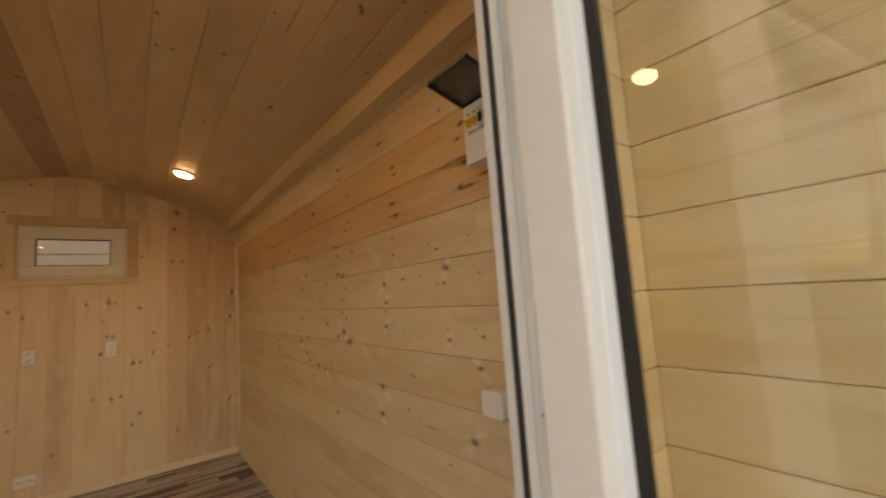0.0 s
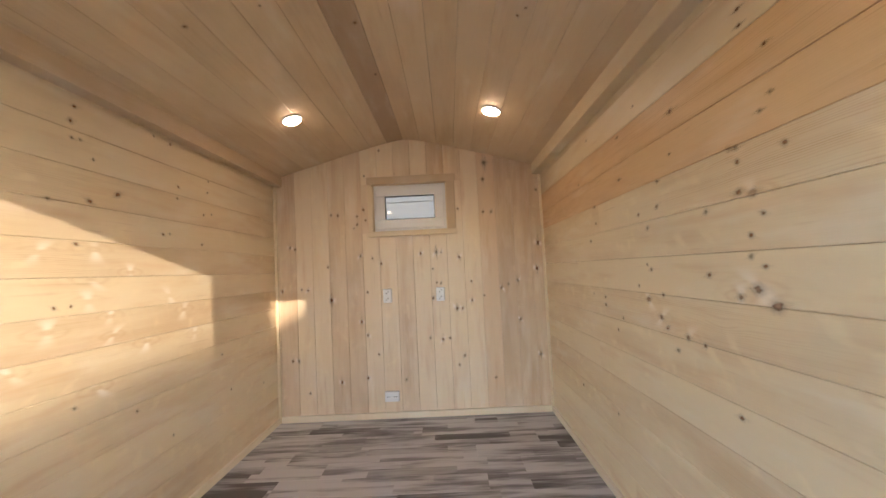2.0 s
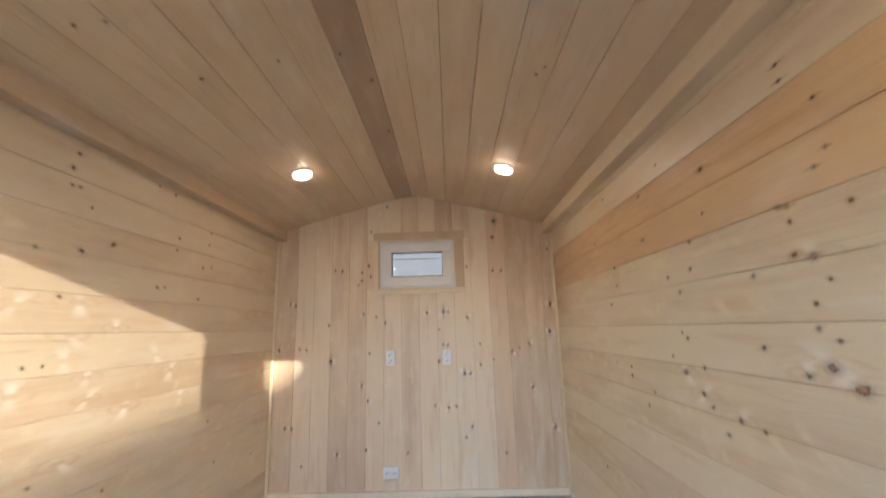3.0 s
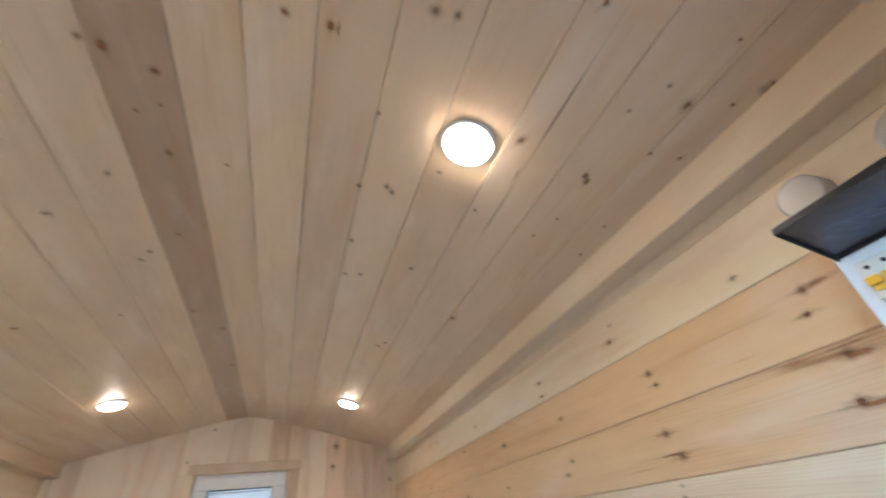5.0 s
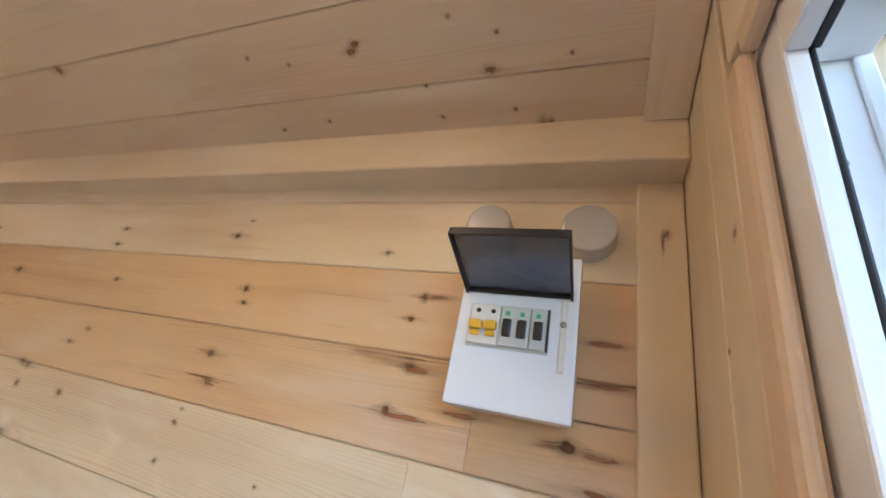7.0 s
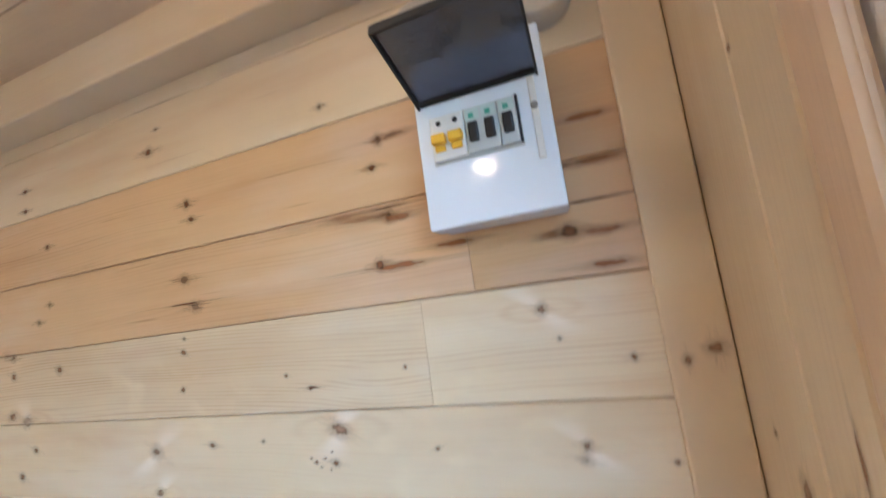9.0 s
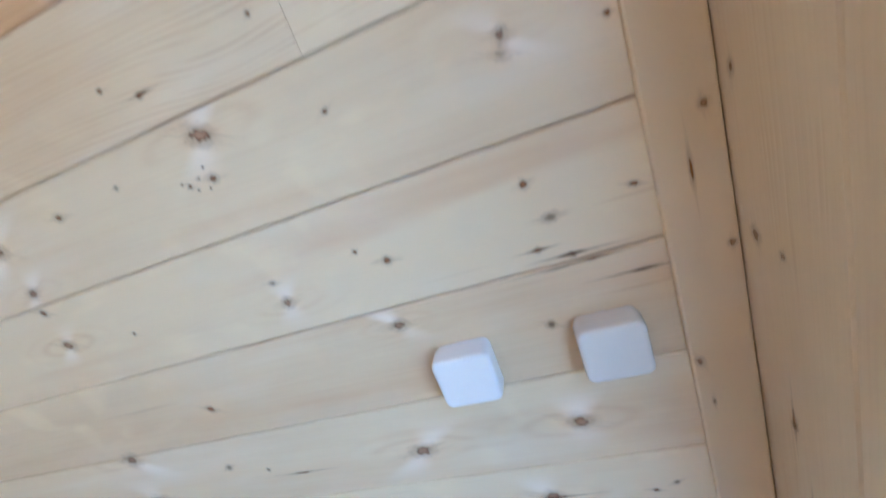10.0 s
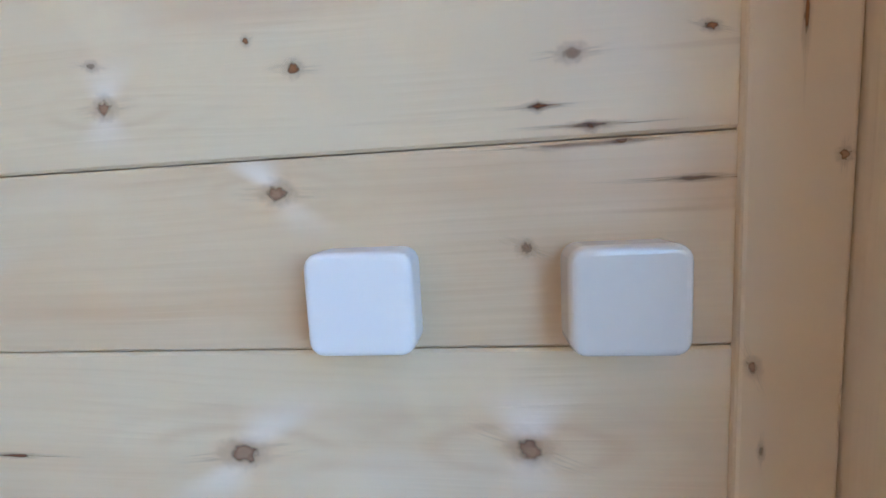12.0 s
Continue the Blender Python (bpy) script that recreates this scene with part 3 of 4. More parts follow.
upart("screw", turned([(0.0042, 0), (0.0042, 0.0015), (0.002, 0.002)], "X", 16, (-0.0684, -0.0625, 0.117)), SCREW, unit)
# open lid, hinged along the cover's upper part
lid = upart("lid", box((-0.118, -0.072, 0), (0, 0.073, 0.0035), 0.0012), SMOKED, unit, "smoked see-through lid, raised")
lid.matrix_local = pose(-0.066, 0, 0.156, 0, 16, 0)
for y0, y1 in ((-0.0725, -0.0695), (0.0705, 0.0735)):
    e = upart("lid_edge", box((-0.119, y0, -0.008), (-0.001, y1, 0.0042), 0.001), BLACK, lid)
upart("lid_edge", box((-0.1195, -0.0695, -0.008), (-0.1168, 0.0705, 0.0042), 0.001), BLACK, lid)
upart("lid_edge", box((-0.005, -0.0695, -0.005), (-0.001, 0.0705, 0.0042), 0.0012), BLACK, lid)

# ---- round junction boxes above it ----


def junction(name, y, z, r, d):
    ob = thing(name, "round grey plastic junction box on the pine wall", "junction box", "round junction boxes", at=(0, y, z))
    part("body", turned([(r * 1.02, 0), (r * 1.02, d * 0.45), (r, d * 0.5)], "X", 40), GREYBOX, ob)
    part("cap", turned([(r, d * 0.5), (r, d - 0.004), (r - 0.0015, d - 0.001), (r - 0.005, d)], "X", 40), GREYBOX, ob, "smooth grey cap")
    return ob


junction("junction_box", -3.397, 1.828, 0.040, 0.040)
junction("junction_box", -3.240, 1.834, 0.037, 0.036)

# ---- two white switch blocks lower down ----


def rounded_block(w, h, d, corner, bm=None):
    """Upright-faced block on the wall x = 0, with generously rounded upright corners."""
    bm = bm or bmesh.new()
    rings = []
    for x, inset in ((0, 0.0), (-d * 0.75, 0.0003), (-d + 0.0045, 0.0006), (-d + 0.0025, 0.0012), (-d + 0.001, 0.0024), (-d + 0.0003, 0.004), (-d, 0.006)):
        ring = []
        for cy, cz, a0 in ((1, 1, 0), (-1, 1, 90), (-1, -1, 180), (1, -1, 270)):
            for s in range(6):
                a = radians(a0 + 18 * s)
                ring.append(bm.verts.new((x, cy * (w / 2 - corner) + (corner - inset) * math.cos(a), cz * (h / 2 - corner) + (corner - inset) * math.sin(a))))
        rings.append(ring)
    n = len(rings[0])
    for a, b in zip(rings, rings[1:]):
        for i in range(n):
            bm.faces.new((a[i], a[(i + 1) % n], b[(i + 1) % n], b[i]))
    bm.faces.new(rings[0])
    bm.faces.new(rings[-1])
    return bm


def wall_block(label, y, z, mat, cat):
    ob = thing("wall_switch", label, cat, "white boxes by the door", at=(0, y, z))
    part("back_plate", rounded_block(0.069, 0.067, 0.008, 0.009), mat, ob)
    c = part("cover", rounded_block(0.073, 0.070, 0.028, 0.011), mat, ob)
    c.location = (-0.0078, 0, 0)
    return ob


GLOSS = plain("satin_plastic", (0.77, 0.75, 0.72), 0.10, spots=0.04)
WHITE = plain("bright_plastic", (0.88, 0.89, 0.91), 0.35, spots=0.02)
wall_block("white plastic switch box with rounded corners, on pine", -3.2195, 0.941, WHITE, "switch")
wall_block("glossy off-white switch box with rounded corners, on pine", -3.388, 0.939, GLOSS, "switch")


# ---- sockets on the end wall ----
def wall_socket(x, z, upright, label):
    ob = thing("wall_socket", label, "socket", "sockets on the end wall", at=(x, 0, z))
    w, h = (0.070, 0.112) if upright else (0.116, 0.080)
    part("body", box((-w / 2, -0.034, -h / 2), (w / 2, 0, h / 2), 0.007, 3), WHITE, ob)
    for k in (-1, 1):
        cx, cz = (0, k * 0.026) if upright else (k * 0.026, 0)
        rose = part("outlet", turned([(0.0215, 0.0), (0.0215, 0.0012), (0.0185, 0.0016), (0.0175, 0.0004)], "-Y", 28, (cx, -0.0338, cz)), WHITE, ob)
        for j in (-1, 1):
            px, pz = (cx + j * 0.0068, cz + j * 0.0068) if upright else (cx + j * 0.0095, cz)
            part("pin_hole", turned([(0.0040, 0), (0.0040, 0.0022)], "-Y", 12, (px, -0.0338, pz)), INK, rose)
    return ob


wall_socket(-1.300, 0.985, True, "white upright double socket on pine boards")
wall_socket(-0.868, 0.980, True, "white upright double socket on pine boards")
wall_socket(-1.295, 0.178, False, "white flat double socket low on the boards")

# ---- porch, ground, backdrop wall and added sun-blocking cabin outside ----
ground = tagged(finish(box((-400, -400, -0.75), (400, 400, -0.55)), "ground", GROUND), "bare trodden ground round the cabin", "ground", kind="structure")
porch_floor = tagged(finish(box((WX - 0.14, -6.6, -0.14), (0.16, FY - 0.135, -0.03)), "porch_floor", DECKING), "timber porch floor", "floor", kind="structure")
bm = box((-0.066, -5.15, -0.03), (0.06, FY - 0.122, 2.45))
porch_wall = tagged(finish(bm, "porch_wall", BACKING), "porch side wall of horizontal pine boards", "wall", kind="structure")
# plinth under the cabin
tagged(finish(box((WX - 0.12, FY - 0.12, -0.55), (0.12, 0.12, -0.125)), "plinth", BACKING), "dark base under the cabin", "plinth", kind="structure")
tagged(finish(box((WX - 0.10, -6.5, -0.55), (0.12, FY - 0.14, -0.145)), "plinth_porch", BACKING), "dark base under the porch", "plinth", kind="structure")

# pale clad wall seen through the small window, its shade put into a dark colour
bm = bmesh.new()
for k in range(13):
    z = -0.40 + k * 0.40
    box((-9.0, 6.0, z), (6.0, 6.03, z + 0.372), 0.004, 1, bm=bm)
box((-9.0, 6.03, -0.56), (6.0, 6.2, 4.8), bm=bm)
tagged(finish(bm, "backdrop_clad_wall", plain("shaded_pale_boards", (0.090, 0.080, 0.071), 0.7, spots=0.1)), "pale weatherboarded wall behind the cabin", "wall", kind="structure")

# added unseen cabin: its pitched roof slope shades the lower doorway
nb = thing("neighbour_house", "added unseen cabin with a pitched roof that blocks low sun", "house", at=(4.8, -14.36, -0.95))
gab = [(-3.9, 0), (3.9, 0), (3.9, 3.12), (0, 6.16), (-3.9, 3.12)]
bm = bmesh.new()
for d in (0.0, -6.0):
    bm.faces.new([bm.verts.new((u, d, w)) for u, w in gab])
bm.verts.ensure_lookup_table()
for k in range(5):
    j = (k + 1) % 5
    bm.faces.new([bm.verts[i] for i in (k, j, 5 + j, 5 + k)])
part("wall", bm, SIDING, nb)
bm = bmesh.new()
for a, b in ((gab[4], gab[3]), (gab[3], gab[2])):
    quad = [(u, d, w + o) for o in (0.01, 0.11) for (u, w), d in ((a, 0.2), (b, 0.2), (b, -6.2), (a, -6.2))]
    vs = [bm.verts.new(p) for p in quad]
    for f in ((0, 1, 2, 3), (4, 5, 6, 7), (0, 1, 5, 4), (1, 2, 6, 5), (2, 3, 7, 6), (3, 0, 4, 7)):
        bm.faces.new([vs[i] for i in f])
part("roof", bm, ROOFING, nb)

# ---- boards of walls and floor ----
rng = random.Random(5)
L = -FY
for k in range(15):
    z0 = 0.0 if k == 0 else 0.042 + PITCH * (k - 1)
    z1 = 0.042 + PITCH * k
    mat = AMBER if k in (11, 12) else (TRIM if k >= 13 else PALE)
    cuts = [0.0, L - 0.0]
    # cuts that stand in for a shadow edge crossing these boards
    if k in (10, 11, 12):
        cuts.insert(1, 0.35 if k == 10 else 0.272)
    if k in (1, 3, 5, 8, 10):
        cuts.insert(-1, 0.9 + 1.9 * rng.random())
    for a, b in zip(cuts, cuts[1:]):
        board(wall_right, (0, FY + b, z0 + GAP / 2), (0, -1, 0), (0, 0, 1), b - a - 0.0006, z1 - z0 - GAP, AMBER_SHADED if mat is AMBER and b < 0.3 else mat)
for k in range(15):
    z0 = 0.0 if k == 0 else 0.070 + PITCH * (k - 1)
    z1 = 0.070 + PITCH * k
    board(wall_left, (WX, FY, z0 + GAP / 2), (0, 1, 0), (0, 0, 1), L, z1 - z0 - GAP, TRIM if k in (12, 13) else PALE)

# end wall: upright boards cut round the window
k0 = -1.770 - 0.139 * 4
for k in range(17):
    x0, x1 = max(k0 + 0.139 * k, WX - 0.01), min(k0 + 0.139 * (k + 1), 0.01)
    if x1 - x0 < 0.02:
        continue
    top = max(vault(x0), vault(x1)) + 0.008
    spans = [(x0, x1, 0.0, top)]
    a, b = max(x0, HX0), min(x1, HX1)
    if b - a > 0.002:
        spans = [(x0, x1, 0.0, HZ0), (x0, x1, HZ1, top)]
        if a - x0 > 0.004:
            spans.append((x0, a, HZ0, HZ1))
        if x1 - b > 0.004:
            spans.append((b, x1, HZ0, HZ1))
    mat = ROSY if k == 13 else GABLE
    for p, q, lo, hi in spans:
        board(wall_end, (q - GAP / 2, 0, lo), (0, 0, 1), (-1, 0, 0), hi - lo, q - p - GAP, mat)

# front wall: upright boards beside and above the door
for p, q, lo, hi in ((-0.1445, 0.0, 0, 2.02), (-0.2225, -0.1445, 0, 2.06), (WX, WX + 0.1445, 0, 2.02), (WX + 0.1445, WX + 0.2225, 0, 2.06)):
    board(wall_front, (p + GAP / 2, FY, lo), (0, 0, 1), (1, 0, 0), hi - lo, q - p - GAP, TRIM)
for k in range(3):
    z0 = DZ + 0.0145 + 0.14 * k
    board(wall_front, (DX1 - 0.004, FY, z0), (-1, 0, 0), (0, 0, 1), DX1 - DX0 - 0.008, 0.138, TRIM)
PORCH_Z, PORCH_PITCH = 0.0035, 0.1205
for k in range(20):
    board(wall_front, (-0.2145, FY - 0.1345, PORCH_Z + PORCH_PITCH * k), (1, 0, 0), (0, 0, 1), 0.1340, PORCH_PITCH - GAP, STRAW)
for k in range(20):
    board(porch_wall, (-0.080, FY - 0.1352, PORCH_Z + PORCH_PITCH * k), (0, -1, 0), (0, 0, 1),
          1.475, PORCH_PITCH - GAP, STRAW)

# floor planks run across the room
for r in range(19):
    y1 = 0.01 - 0.189 * r
    y0 = max(y1 - 0.189, FY - 0.02)
    x = WX - rng.random() * 0.9
    while x < 0.0:
        a, b = max(x, WX - 0.01), min(x + 1.2, 0.01)
        if b - a > 0.01 and y1 - y0 > 0.01:
            board(floor, (a, y0 + 0.0003, 0), (1, 0, 0), (0, 1, 0), b - a - 0.0006, y1 - y0 - 0.0006, FLOOR, 0.0078, "plank")
        x += 1.2


# ---- knots set into the boards ----
def knot_stain(name, bark, heart, pale=0.0, tails=0.4):
    """A knot with ragged edge and faint resin tails along the grain; local X along the grain, unit radius."""
    g = Graph(name)
    obj = g.node("TexCoord").outputs["Object"]
    rnd = g.node("ObjectInfo").outputs["Random"]
    s3 = g.node("SeparateXYZ", obj)
    x, y = s3.outputs[0], s3.outputs[1]
    wob = g.noise(g.vec(x, y, g.m("MULTIPLY", rnd, 40.0)), 1.1, 1.5)
    d = g.m("SQRT", g.m("ADD", g.m("POWER", g.m("MULTIPLY", x, 0.75), 2.0), g.m("POWER", y, 2.0)))
    d = g.m("ADD", d, g.m("MULTIPLY", g.m("SUBTRACT", wob, 0.5), 1.4))
    core = g.m("SUBTRACT", 1.0, g.ramp(d, 0.55, 1.25))
    halo = g.m("MULTIPLY", g.m("SUBTRACT", 1.0, g.ramp(d, 0.8, 2.4)), 0.26)
    lines = g.noise(g.vec(g.m("MULTIPLY", x, 0.25), g.m("MULTIPLY", y, 4.0), g.m("MULTIPLY", rnd, 17.0)), 1.0, 3.0)
    tail = g.m("MULTIPLY", g.m("SUBTRACT", 1.0, g.ramp(g.m("ABSOLUTE", x), 0.8, 7.0)),
               g.m("SUBTRACT", 1.0, g.ramp(g.m("ABSOLUTE", y), 0.2, 1.3)))
    tail = g.m("MULTIPLY", g.m("MULTIPLY", tail, g.ramp(lines, 0.42, 0.66)), tails)
    swirl = g.m("SQRT", g.m("ADD", g.m("POWER", g.m("MULTIPLY", x, 0.42), 2.0), g.m("POWER", g.m("MULTIPLY", y, 0.33), 2.0)))
    swirl = g.m("SUBTRACT", 1.0, g.ramp(g.m("ADD", swirl, g.m("MULTIPLY", g.m("SUBTRACT", wob, 0.5), 1.0)), 0.15, 1.0))
    dark = g.m("MAXIMUM", g.m("MULTIPLY", core, g.m("MULTIPLY_ADD", rnd, 0.35, 0.55)), g.m("MAXIMUM", halo, tail))
    soft = g.m("MULTIPLY", g.m("MULTIPLY", swirl, pale), g.m("SUBTRACT", 1.0, core))
    alpha = g.m("MAXIMUM", dark, soft)
    col = g.mix(g.ramp(d, 0.2, 0.9), heart, bark)
    col = g.mix(g.ramp(d, 0.85, 1.4), col, (0.52, 0.29, 0.12))
    col = g.mix(g.ramp(g.m("SUBTRACT", soft, dark), -0.15, 0.15), col, (0.90, 0.82, 0.70))
    return g.set(Base_Color=col, Alpha=alpha, Roughness=g.m("SUBTRACT", 0.55, g.m("MULTIPLY", swirl, 0.15)), Specular_IOR_Level=0.25)


KNOT = knot_stain("knot_brown", (0.25, 0.135, 0.075), (0.42, 0.27, 0.17), 0.0, 0.25)
KNOT_RED = knot_stain("knot_red", (0.10, 0.028, 0.008), (0.20, 0.075, 0.025), 0.0, 0.75)
KNOT_DARK = knot_stain("knot_dark", (0.19, 0.078, 0.028), (0.34, 0.16, 0.065), 0.0, 0.3)
STREAK = knot_stain("resin_streak", (0.33, 0.14, 0.055), (0.36, 0.16, 0.065), 0.0, 0.42)
knot_meshes = {}
for m in (KNOT, KNOT_DARK, KNOT_RED, STREAK):
    me = bpy.data.meshes.new("knot")
    me.from_pydata([(7.6 * math.cos(a), 3.4 * math.sin(a), 0.0) for a in [math.pi * k / 9 for k in range(18)]], [], [list(range(18))])
    me.materials.append(m)
    knot_meshes[m.name] = me


def knot(parent, place, along, across, radius, m=KNOT):
    ob = new("knot", knot_meshes[m.name])
    a, b = Vector(along), Vector(across)
    n = a.cross(b)
    squash = rng.uniform(0.6, 1.2)
    if m is not KNOT_RED:
        q = Matrix.Rotation(rng.uniform(-0.45, 0.45), 3, n)
        a, b = q @ a, q @ b
    ob.matrix_world = Matrix.Translation(Vector(place) + n * 0.0005) @ Matrix((a, b, n)).transposed().to_4x4() @ Matrix.Diagonal((radius * squash, radius, 1, 1))
    ob.parent = parent
    ob.matrix_parent_inverse = parent.matrix_basis.inverted()


def note_sheen(wall, place, radius):
    """Note a patch of painted sheen on the board of the wall that holds the place: along, across, radius."""
    for ob in wall.children:
        if not ob.name.startswith("board"):
            continue
        p = ob.matrix_basis.inverted() @ Vector(place)
        far = ob.data.vertices[8].co
        if -0.001 <= p.x <= far.x and -0.001 <= p.y <= far.y:
            for k in "abcdef":
                if "sheen_" + k not in ob:
                    ob["sheen_" + k] = (p.x, p.y, radius)
                    return


# knots by wall: two places on the surface and a radius
KNOTS_UPPER = [
    (-3.386, 1.527, 0.0115), (-3.148, 1.593, 0.008), (-3.145, 1.708, 0.008), (-3.129, 1.669, 0.0055), (-3.125, 1.526, 0.008), (-3.051, 1.787, 0.0055),
    (-2.766, 1.663, 0.0055), (-2.764, 1.510, 0.008), (-2.757, 1.692, 0.008), (-2.741, 1.560, 0.008), (-2.690, 1.850, 0.0036), (-2.667, 1.811, 0.008),
    (-2.359, 1.562, 0.0055), (-2.355, 1.683, 0.0055), (-2.323, 1.529, 0.0055), (-2.279, 1.819, 0.0055), (-2.279, 1.775, 0.0055), (-1.912, 1.539, 0.0055),
    (-0.945, 1.635, 0.0055),
]
KNOTS_NEAR_HIGH = [
    (-3.338, 1.438, 0.008), (-3.354, 1.401, 0.0036), (-2.730, 1.435, 0.0055), (-2.733, 1.458, 0.0036), (-2.724, 1.373, 0.0055), (-2.943, 1.383, 0.0036),
    (-2.986, 1.362, 0.0036), (-3.145, 1.382, 0.0036), (-3.432, 1.373, 0.0055), (-3.029, 1.302, 0.0115), (-3.018, 1.256, 0.0055), (-2.653, 1.272, 0.0115),
    (-3.365, 1.276, 0.008), (-3.361, 1.261, 0.0055), (-3.178, 1.275, 0.0036), (-2.783, 1.282, 0.0055), (-2.889, 1.287, 0.0036), (-2.985, 1.257, 0.0036),
    (-2.657, 1.205, 0.008), (-2.649, 1.174, 0.0055), (-2.649, 1.117, 0.008), (-3.026, 1.086, 0.008), (-3.020, 1.116, 0.0036), (-3.362, 1.096, 0.0055),
    (-3.455, 1.259, 0.0036), (-2.774, 1.105, 0.0036), (-3.346, 1.138, 0.0055), (-3.447, 1.105, 0.0036), (-3.141, 1.123, 0.0036), (-3.174, 1.102, 0.0055),
    (-3.340, 1.064, 0.0036),
]
KNOTS_NEAR_LOW = [
    (-3.154, 1.017, 0.008), (-3.330, 0.970, 0.0055), (-2.814, 0.957, 0.0055), (-2.775, 0.843, 0.0055), (-2.843, 0.826, 0.0036), (-3.106, 0.815, 0.0115),
    (-3.329, 0.822, 0.0115), (-3.260, 0.697, 0.0115), (-3.395, 0.688, 0.0036), (-2.989, 0.723, 0.0036), (-3.422, 0.698, 0.0036), (-3.374, 1.049, 0.0036),
]
KNOTS_FAR = [
    (-2.205, 1.469, 0.0055), (-2.386, 1.429, 0.0055), (-2.259, 1.224, 0.0055), (-2.253, 1.169, 0.0055), (-2.589, 0.794, 0.008), (-2.232, 1.463, 0.0055),
    (-2.232, 1.425, 0.0055), (-1.818, 1.463, 0.0055), (-1.803, 1.371, 0.0055), (-2.085, 1.310, 0.0055), (-2.078, 1.118, 0.0055), (-1.691, 1.017, 0.008),
    (-1.803, 1.041, 0.0055), (-1.941, 0.907, 0.008), (-1.876, 0.852, 0.0055), (-2.031, 0.896, 0.0055), (-2.166, 0.724, 0.0055), (-1.308, 0.434, 0.0055),
    (-1.655, 1.360, 0.0055), (-1.722, 1.298, 0.0055), (-1.174, 1.467, 0.0055), (-1.089, 1.291, 0.0055), (-1.244, 0.997, 0.0055), (-1.244, 0.957, 0.0055),
    (-1.818, 0.922, 0.0055), (-0.796, 0.430, 0.0055),
]
KNOTS_GABLE = [
    (-0.455, 2.048, 0.0115), (-0.474, 1.910, 0.008), (-0.418, 1.635, 0.0055), (-0.485, 1.637, 0.0055), (-0.040, 1.799, 0.0055), (-0.049, 1.362, 0.008),
    (-0.068, 1.150, 0.008), (-1.764, 0.968, 0.008), (-0.886, 1.323, 0.008), (-0.850, 1.321, 0.0055), (-1.015, 1.318, 0.0055), (-0.700, 1.272, 0.0055),
    (-1.689, 1.666, 0.0055), (-1.513, 1.321, 0.0055), (-1.530, 1.651, 0.0055), (-1.531, 1.583, 0.0055), (-1.475, 1.704, 0.0055), (-2.095, 1.416, 0.0055),
    (-1.956, 1.058, 0.0055), (-2.168, 1.060, 0.0055),
]
KNOTS_GABLE_LOW = [
    (-2.048, 0.488, 0.0055), (-2.097, 0.489, 0.0055), (-1.701, 0.302, 0.0055), (-1.475, 0.671, 0.0055), (-1.522, 0.781, 0.0055), (-0.737, 0.854, 0.008),
    (-0.693, 0.853, 0.0055), (-0.864, 0.610, 0.0055), (-0.807, 0.618, 0.0055), (-0.225, 0.744, 0.0055), (-0.366, 1.009, 0.0055), (-0.231, 1.058, 0.0055),
    (-0.450, 0.287, 0.0055), (-0.078, 0.456, 0.008), (-0.929, 0.948, 0.0055), (-2.054, 1.401, 0.0055), (-1.486, 0.327, 0.0055), (-0.694, 0.472, 0.0055),
    (-0.612, 0.916, 0.0055),
]
KNOTS_LEFT = [
    (-1.813, 1.817, 0.008), (-1.797, 1.879, 0.0055), (-1.713, 1.692, 0.0055), (-1.593, 1.569, 0.008), (-1.731, 1.517, 0.008), (-1.790, 1.341, 0.0055),
    (-1.255, 1.899, 0.0055), (-1.196, 1.686, 0.0055), (-0.976, 1.564, 0.0055), (-0.897, 1.578, 0.0055), (-1.494, 0.608, 0.0055), (-1.877, 1.103, 0.0055),
    (-1.259, 0.410, 0.0055), (-0.269, 0.397, 0.0055), (-0.997, 1.388, 0.0055), (-1.316, 1.420, 0.0055),
]
KNOTS_VAULT = [
    (-1.211, -3.054, 0.0115), (-1.235, -2.942, 0.008), (-1.159, -2.899, 0.008), (-1.173, -2.668, 0.0055), (-1.313, -2.592, 0.0055), (-1.268, -2.955, 0.0055),
    (-0.646, -3.215, 0.008), (-0.608, -3.222, 0.0055), (-0.707, -2.737, 0.0055), (-0.623, -2.754, 0.0055), (-0.700, -2.971, 0.0036), (-0.693, -2.498, 0.0055),
    (-0.687, -2.306, 0.0055), (-0.280, -2.237, 0.008), (-0.532, -2.874, 0.0055), (-0.150, -3.122, 0.0036), (-0.221, -3.002, 0.0055), (-1.295, -2.240, 0.0055),
    (-1.326, -2.199, 0.0055), (-1.236, -1.803, 0.0055), (-1.148, -1.607, 0.008), (-1.735, -1.862, 0.008), (-1.762, -2.462, 0.0055), (-1.902, -2.196, 0.0055),
    (-1.824, -2.182, 0.0055), (-1.454, -2.829, 0.0055),
]
KNOTS_VAULT_FRONT = [
    (-1.207, -2.326, 0.0055), (-0.071, -3.315, 0.008), (-0.238, -2.780, 0.0036), (-0.639, -2.767, 0.0055), (-0.480, -1.818, 0.0055), (-0.068, -3.328, 0.0055),
    (-0.095, -3.271, 0.0036), (-0.092, -3.138, 0.0036), (-0.247, -3.187, 0.0036), (-0.216, -3.257, 0.0036), (-0.410, -2.795, 0.0036), (-0.639, -2.329, 0.0055),
    (-0.494, -2.455, 0.0055), (-0.231, -3.014, 0.0055), (-0.103, -2.895, 0.0036), (-0.093, -2.773, 0.0036), (-0.045, -3.378, 0.0036), (-0.020, -3.150, 0.0036),
    (-0.173, -3.364, 0.0036),
]

